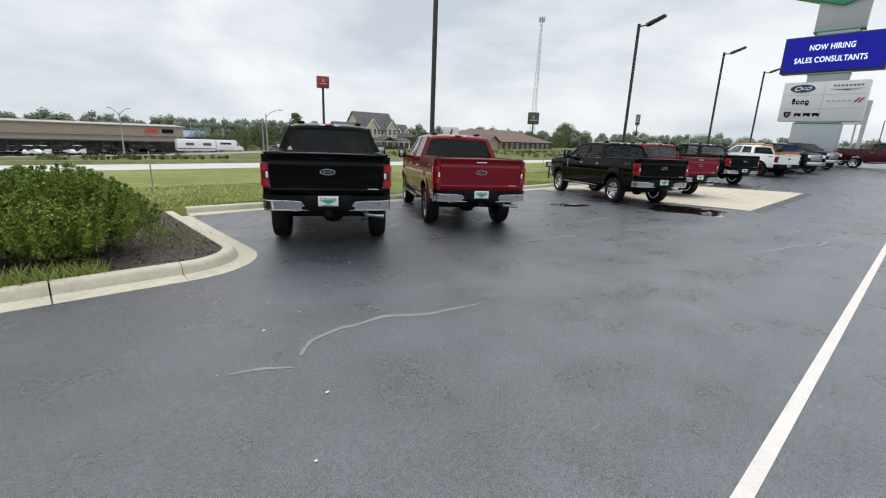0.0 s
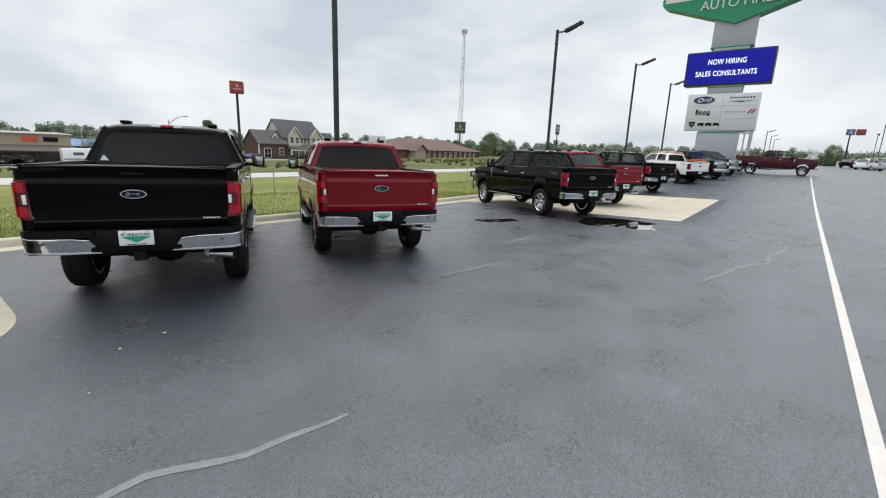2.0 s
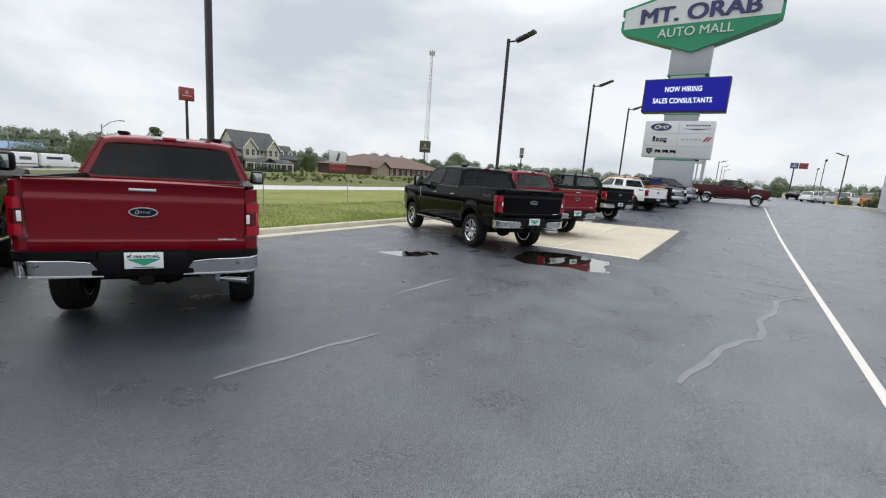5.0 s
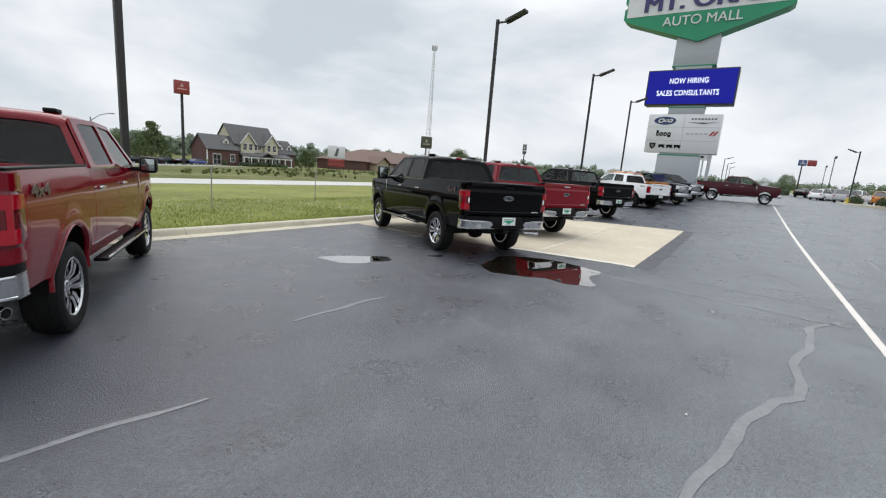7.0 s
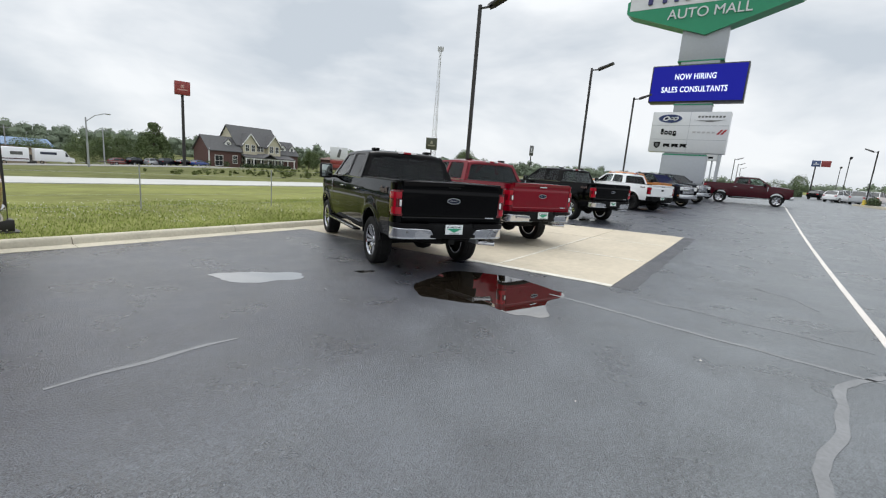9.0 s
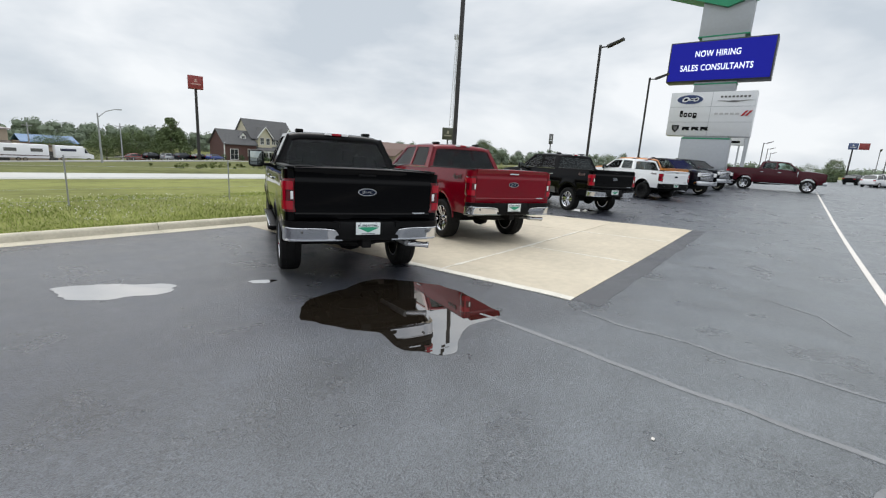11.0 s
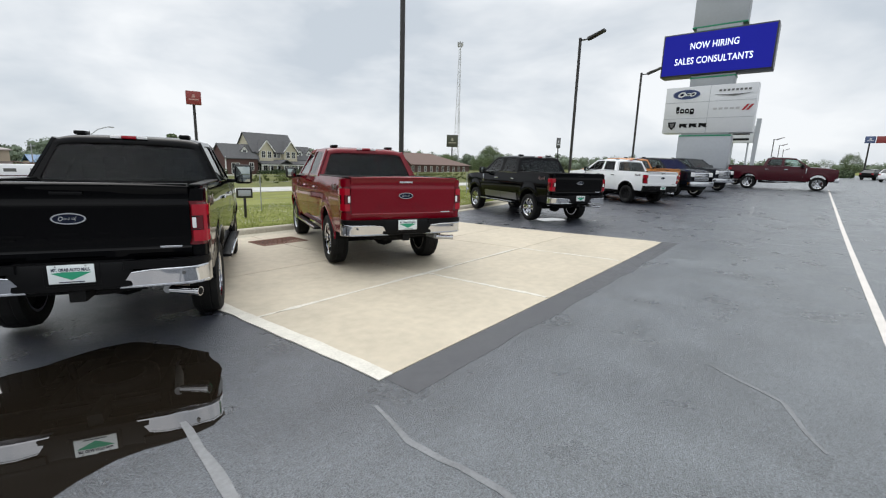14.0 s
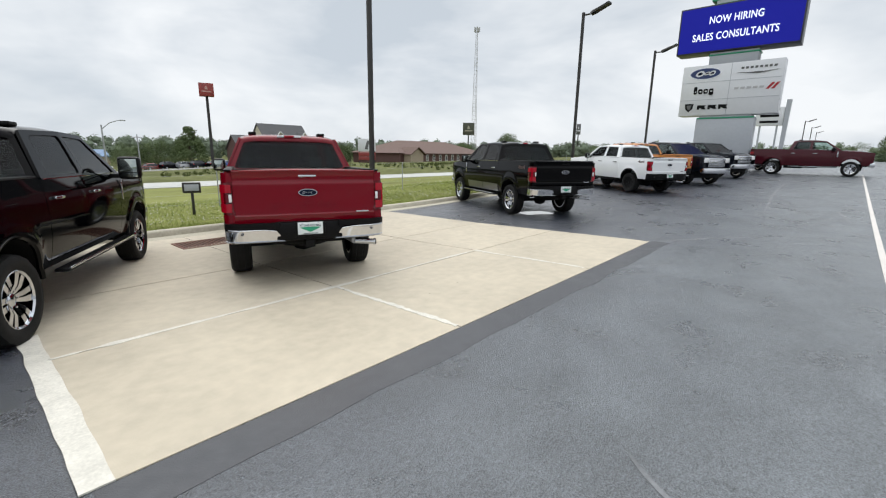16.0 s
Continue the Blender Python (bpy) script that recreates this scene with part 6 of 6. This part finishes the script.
def tree(x, y, h, spread, label, mat=M_LEAF, leaves=1500, conifer=False, base=None):
    g = land(x, y) if base is None else base
    root = empty("tree", Matrix.Translation((x, y, g)), label, "tree")
    trunk = [tube((0, 0, -0.2), (0.1, 0, h * 0.5), h * 0.035, h * 0.015, 8)]
    for k in range(6):
        a = k * 1.1
        trunk.append(tube((0.05, 0, h * (0.25 + 0.06 * k)), (spread * 0.6 * math.cos(a), spread * 0.6 * math.sin(a), h * (0.45 + 0.08 * k)), h * 0.012, h * 0.005, 5))
    part("trunk", join(*trunk), M_BARK, root)
    cs, rs = [], []
    for k in range(64):
        t = rng.random()
        rr = spread * ((1 - t) * 0.8 + 0.1 if conifer else 0.75 * math.sin(math.pi * (0.15 + 0.75 * t)))
        a = rng.random() * math.tau
        cs.append((rr * math.cos(a), rr * math.sin(a), h * (0.18 + 0.74 * t)))
        rs.append(spread * (0.24 + 0.2 * rng.random()) * (1.2 - 0.75 * t if conifer else 1))
    part("crown", plain_mesh(leaf_cloud(cs, rs, leaves * 3, h * 0.019, 0.9), mat), None, root)
    return root


for x, y, h, sp, cf in ((61, 133, 12.0, 4.2, True), (55, 140, 7.5, 5, False), (49, 142, 6.5, 5, False), (101, 128, 7.0, 2.4, True), (106, 127, 6.5, 2.6, True), (111, 131, 6.0, 3, False),
                        (273, 171, 15, 8, False), (290, 175, 11, 7, False), (255, 160, 8, 6, False), (230, 150, 8, 6, False), (300, 120, 7, 6, False), (350, 110, 8, 7, False), (420, 100, 8, 7, False), (158, 118, 6, 4, False), (165, 122, 7, 4, False),
                        (118, -4.6, 4.2, 1.6, False), (150, -2, 3.2, 2.2, False), (40, 150, 6, 5, False), (72, -11.2, 2.6, 0.9, False)):
    tree(x, y, h, sp, "dark green conifer behind the parked cars" if cf else "leafy green tree in the distance", leaves=3200 if h > 5 else 1200, conifer=cf)

# distant woods all round the horizon, unseen rear arc added to block sky reflections
cs, rs = [], []
for ring, (R, top) in enumerate(((290, 5.4), (330, 6.8), (380, 8.6))):
    n = int(R * math.tau / 5.5)
    for k in range(n):
        a = k * math.tau / n + rng.random() * 0.02
        x, y = 10 + R * math.sin(a), R * math.cos(a)
        g = land(x, y) if y > 11 else ramp(x)
        tip = top * (0.75 + 0.35 * noise.noise((x * 0.02, y * 0.02, 3)) + 0.20 * noise.noise((x * 0.09, y * 0.09, 5)) + 0.34 * rng.random()) + 0.4
        if y > 0 and x < 110:
            tip -= 2.4 * min(1.0, (110 - x) / 60)
        z = g
        while z < tip - 1.5:
            cs.append((x + rng.normal() * 2.0, y + rng.normal() * 2.0, z + 1.5))
            rs.append(2.3 + 1.3 * rng.random())
            z += 3.0
# solid cores, added to close the gaps between the leaves
core = spin([(0.05, -1.0), (0.7, -0.7), (1.0, 0.0), (0.7, 0.7), (0.05, 1.0)], 6)
core_v = np.concatenate([np.asarray([tuple(v) for v in core[0]]) * r * 0.74 + np.asarray(c) for c, r in zip(cs, rs)]).tolist()
core_f = (np.asarray(core[1])[None] + (np.arange(len(cs)) * len(core[0]))[:, None, None]).reshape(-1, 4).tolist()
tagged(new("wood_core", plain_mesh((core_v, core_f), M_HAZELEAF)), "solid cores filling the distant woods, in the same haze-pale colour", "woods", kind="stuff")
woods = new("distant_woods", plain_mesh(leaf_cloud(cs, rs, len(cs) * 85, 0.62), M_HAZELEAF))
tagged(woods, "green line of distant woods on the horizon, haze put into colour", "woods", kind="stuff")
# brush on the far bank of the highway
cs, rs = [], []
for k in range(900):
    x, y = rng.uniform(-40, 150), rng.uniform(49, 66)
    if noise.noise((x * 0.06, y * 0.06, 9)) + 0.25 * (x > 45) > 0.05:
        cs.append((x, y, land(x, y) + 0.2))
        rs.append(0.12 + 0.35 * rng.random() ** 2)
tagged(new("bank_brush", plain_mesh(leaf_cloud(cs, rs, len(cs) * 36, 0.13), M_SCRUB)), "low scrub on the bank of the highway", "brush", kind="stuff")
cs = [(76 + 0.7 * k, 116.4, HB + 0.5) for k in range(22)] + [(rng.uniform(66, 97), 117.5, HB + 0.8) for _ in range(10)]
tagged(new("hedge", plain_mesh(leaf_cloud(cs, [0.75] * len(cs), 3000, 0.22), M_HEDGE)), "clipped dark hedge in front of the house", "hedge", kind="stuff")
cs = [(110 + 2.0 * k, -3.8 + rng.normal() * 0.5, ramp(110) + 0.4) for k in range(12)]
tagged(new("shrub_row", plain_mesh(leaf_cloud(cs, [1.0] * len(cs), 3000, 0.2), M_HEDGE)), "low green shrubs at the end of the lot", "shrubs", kind="stuff")
planter = [(66, -12.8), (70, -9.3), (80, -7.6), (83, -8.6), (76, -11.2), (69, -14)]
tagged(part("planting_island", slab(planter, ramp(70) - 0.2, ramp(82) + 0.13), M_KERB, smooth=False), "raised kerbed planting island in the lot", "island", kind="structure")
cs = [(rng.uniform(69, 79), 0, 0) for _ in range(9)]
cs = [(x, -12.6 + (x - 68) * 0.34, ramp(x) + 0.5) for x, _, _ in cs]
tagged(new("island_shrubs", plain_mesh(leaf_cloud(cs, [0.6] * len(cs), 2500, 0.12), M_HEDGE)), "rounded shrubs on the planting island", "shrubs", kind="stuff")


def bush(x, y, rx, h, leaves, label, mat=M_NEEDLE, leaf=0.019):
    root = empty("bush", Matrix.Translation((x, y, lot_height(x, y) + 0.11)), label, "bush", "island bushes")
    stems = [tube((0.05 * math.cos(k), 0.05 * math.sin(k), 0), (rx * 0.7 * math.cos(k * 0.9), rx * 0.6 * math.sin(k * 0.9), h * (0.5 + 0.3 * ((k * 7) % 5) / 5)), 0.018, 0.006, 5) for k in range(14)]
    part("stems", join(*stems), M_BARK, root)
    cs, rs = [], []
    for k in range(40):
        a, t = rng.random() * math.tau, rng.random()
        rr = rx * math.sqrt(rng.random()) * 0.85
        cs.append((rr * math.cos(a), rr * math.sin(a), h * (0.22 + 0.60 * t * (1 - 0.5 * (rr / rx) ** 2))))
        rs.append(rx * (0.16 + 0.12 * rng.random()))
    for k in range(16):
        a, rr = rng.random() * math.tau, rx * rng.random() * 0.9
        cs.append((rr * math.cos(a), rr * math.sin(a), h * (0.85 + 0.12 * rng.random()) * (1 - 0.25 * (rr / rx) ** 2)))
        rs.append(rx * 0.09)
    tips, tip_r = [], []
    for k in range(190):
        a, rr = rng.random() * math.tau, rx * (0.2 + 0.85 * rng.random())
        lift = h * (1.0 - 0.60 * (rr / rx) ** 2)
        for j in range(5):
            tips.append((rr * math.cos(a) * (1 + 0.03 * j), rr * math.sin(a) * (1 + 0.03 * j), lift + 0.075 * j - 0.10))
            tip_r.append(0.06 - 0.009 * j)
    part("young_growth", plain_mesh(leaf_cloud(tips, tip_r, leaves // 2, leaf * 0.9, 1.2), mat), None, root, "upright yellowish young growth")
    part("foliage", plain_mesh(leaf_cloud(cs, rs, leaves, leaf, 1.1), mat), None, root)
    return root


bush(0.08, 8.35, 1.06, 1.10, 75000, "dense dark green yew bush in the mulch bed")
bush(-1.75, 8.6, 0.9, 0.88, 26000, "dense dark green yew bush beside another")
bush(-1.6, 11.0, 0.7, 0.95, 4000, "reddish twiggy shrub behind the yews", material("reddish_leaf", (0.085, 0.06, 0.035), 0.7, vary=0.3, scale=4))

chips_v, chips_f = [], []
for k in range(5200):
    x, y = rng.uniform(-1.5, 2.02), rng.uniform(6.90, 12.0)
    if x > 1.27 and y < 7.65 and (x - 1.27) ** 2 + (y - 7.65) ** 2 > 0.56:
        continue
    a, l, w, t = rng.random() * math.tau, rng.uniform(0.012, 0.045), rng.uniform(0.005, 0.013), rng.normal() * 0.35
    c, s = math.cos(a), math.sin(a)
    z = lot_height(x, y) + 0.125 + rng.random() * 0.012
    i = len(chips_v)
    chips_v += [(x - c * l - s * w, y - s * l + c * w, z - t * l), (x + c * l - s * w, y + s * l + c * w, z + t * l), (x + c * l + s * w, y + s * l - c * w, z + t * l + 0.004), (x - c * l + s * w, y - s * l - c * w, z - t * l + 0.004)]
    chips_f.append((i, i + 1, i + 2, i + 3))
tagged(new("mulch_chips", plain_mesh((chips_v, chips_f), material("bark_chip", (0.085, 0.065, 0.055), 0.9, vary=0.6, scale=14))), "scattered shredded bark chips", "mulch", kind="stuff")


def blades(spots, lo, hi, width, mat, name, label):
    v, f = [], []
    for x, y, z in spots:
        a, l = rng.random() * math.tau, rng.uniform(lo, hi)
        dx, dy = math.cos(a) * width, math.sin(a) * width
        bx, by = rng.normal() * l * 0.35, rng.normal() * l * 0.35
        i = len(v)
        v += [(x - dx, y - dy, z), (x + dx, y + dy, z), (x + bx * 0.5 + dx * 0.6, y + by * 0.5 + dy * 0.6, z + l * 0.6), (x + bx, y + by, z + l)]
        f += [(i, i + 1, i + 2), (i, i + 2, i + 3)]
    return tagged(new(name, plain_mesh((v, f), mat)), label, "grass", kind="stuff")


spots = []
for k in range(70000):
    x, y = rng.uniform(1.5, 40), 12.10 + 5.5 * rng.random() ** 1.6
    spots.append((x, y, ground_height(x, y) - 0.01))
blades(spots, 0.03, 0.085, 0.007, M_BLADE, "grass_blades", "uneven green grass along the kerb")
spots = [(rng.uniform(-2.6, 0.4), 6.91 + 0.9 * rng.random() ** 1.5, 0.03) for _ in range(2600)]
spots = [(x, y, z) for x, y, z in spots if y < 7.63 - 0.25 * (x + 2.6) + 0.35]
spots += [(rng.normal(1.4, 0.25), rng.normal(8.9, 0.5), -0.02) for _ in range(500)]
blades(spots, 0.08, 0.26, 0.006, M_BLADE, "weed_tufts", "tufts of long grass in the mulch bed")
cl_v, cl_f = [], []
for k in range(3600):
    x, y = rng.uniform(2, 45), 12.5 + 5.0 * rng.random() ** 1.5
    if noise.noise((x * 0.35, y * 0.5, 2)) + 0.45 - 0.10 * abs(y - 14) < 0.15:
        continue
    z, r = ground_height(x, y) + rng.uniform(0.06, 0.12), rng.uniform(0.009, 0.015)
    i = len(cl_v)
    cl_v += [(x - r, y, z), (x, y - r, z), (x + r, y, z), (x, y + r, z), (x, y, z + r), (x, y, z - r)]
    cl_f += [(i, i + 1, i + 4), (i + 1, i + 2, i + 4), (i + 2, i + 3, i + 4), (i + 3, i, i + 4), (i + 1, i, i + 5), (i + 2, i + 1, i + 5), (i + 3, i + 2, i + 5), (i, i + 3, i + 5)]
tagged(new("clover_flowers", plain_mesh((cl_v, cl_f), material("clover_white", (0.62, 0.62, 0.55), 0.8, vary=0.1))), "small white clover flowers in the grass", "flowers", kind="stuff")
bits_v, bits_f = [], []
for k, (x, y) in enumerate(((1.83, 4.6), (1.67, 5.05), (1.35, 4.35), (0.75, 3.75), (2.9, 5.9), (3.3, 6.0), (2.5, 5.2), (0.9, 2.4), (1.3, 3.0), (12.3, 2.9), (10.6, 2.2), (14.0, 2.2), (20.0, 4.7), (20.6, 4.75))):
    r = 0.006 + 0.003 * (k % 3)
    g = lot_height(x, y) + 0.003
    geo = box(x - r, x + r * 1.4, y - r * 0.8, y + r, g, g + 0.008, 0.003)
    tagged(part("litter_scrap", geo, M_LINE if k < 12 else M_PLASTIC), "tiny pale scrap lying on the pavement" if k < 12 else "tiny dark scrap lying on the concrete", "litter", "scraps on the ground")
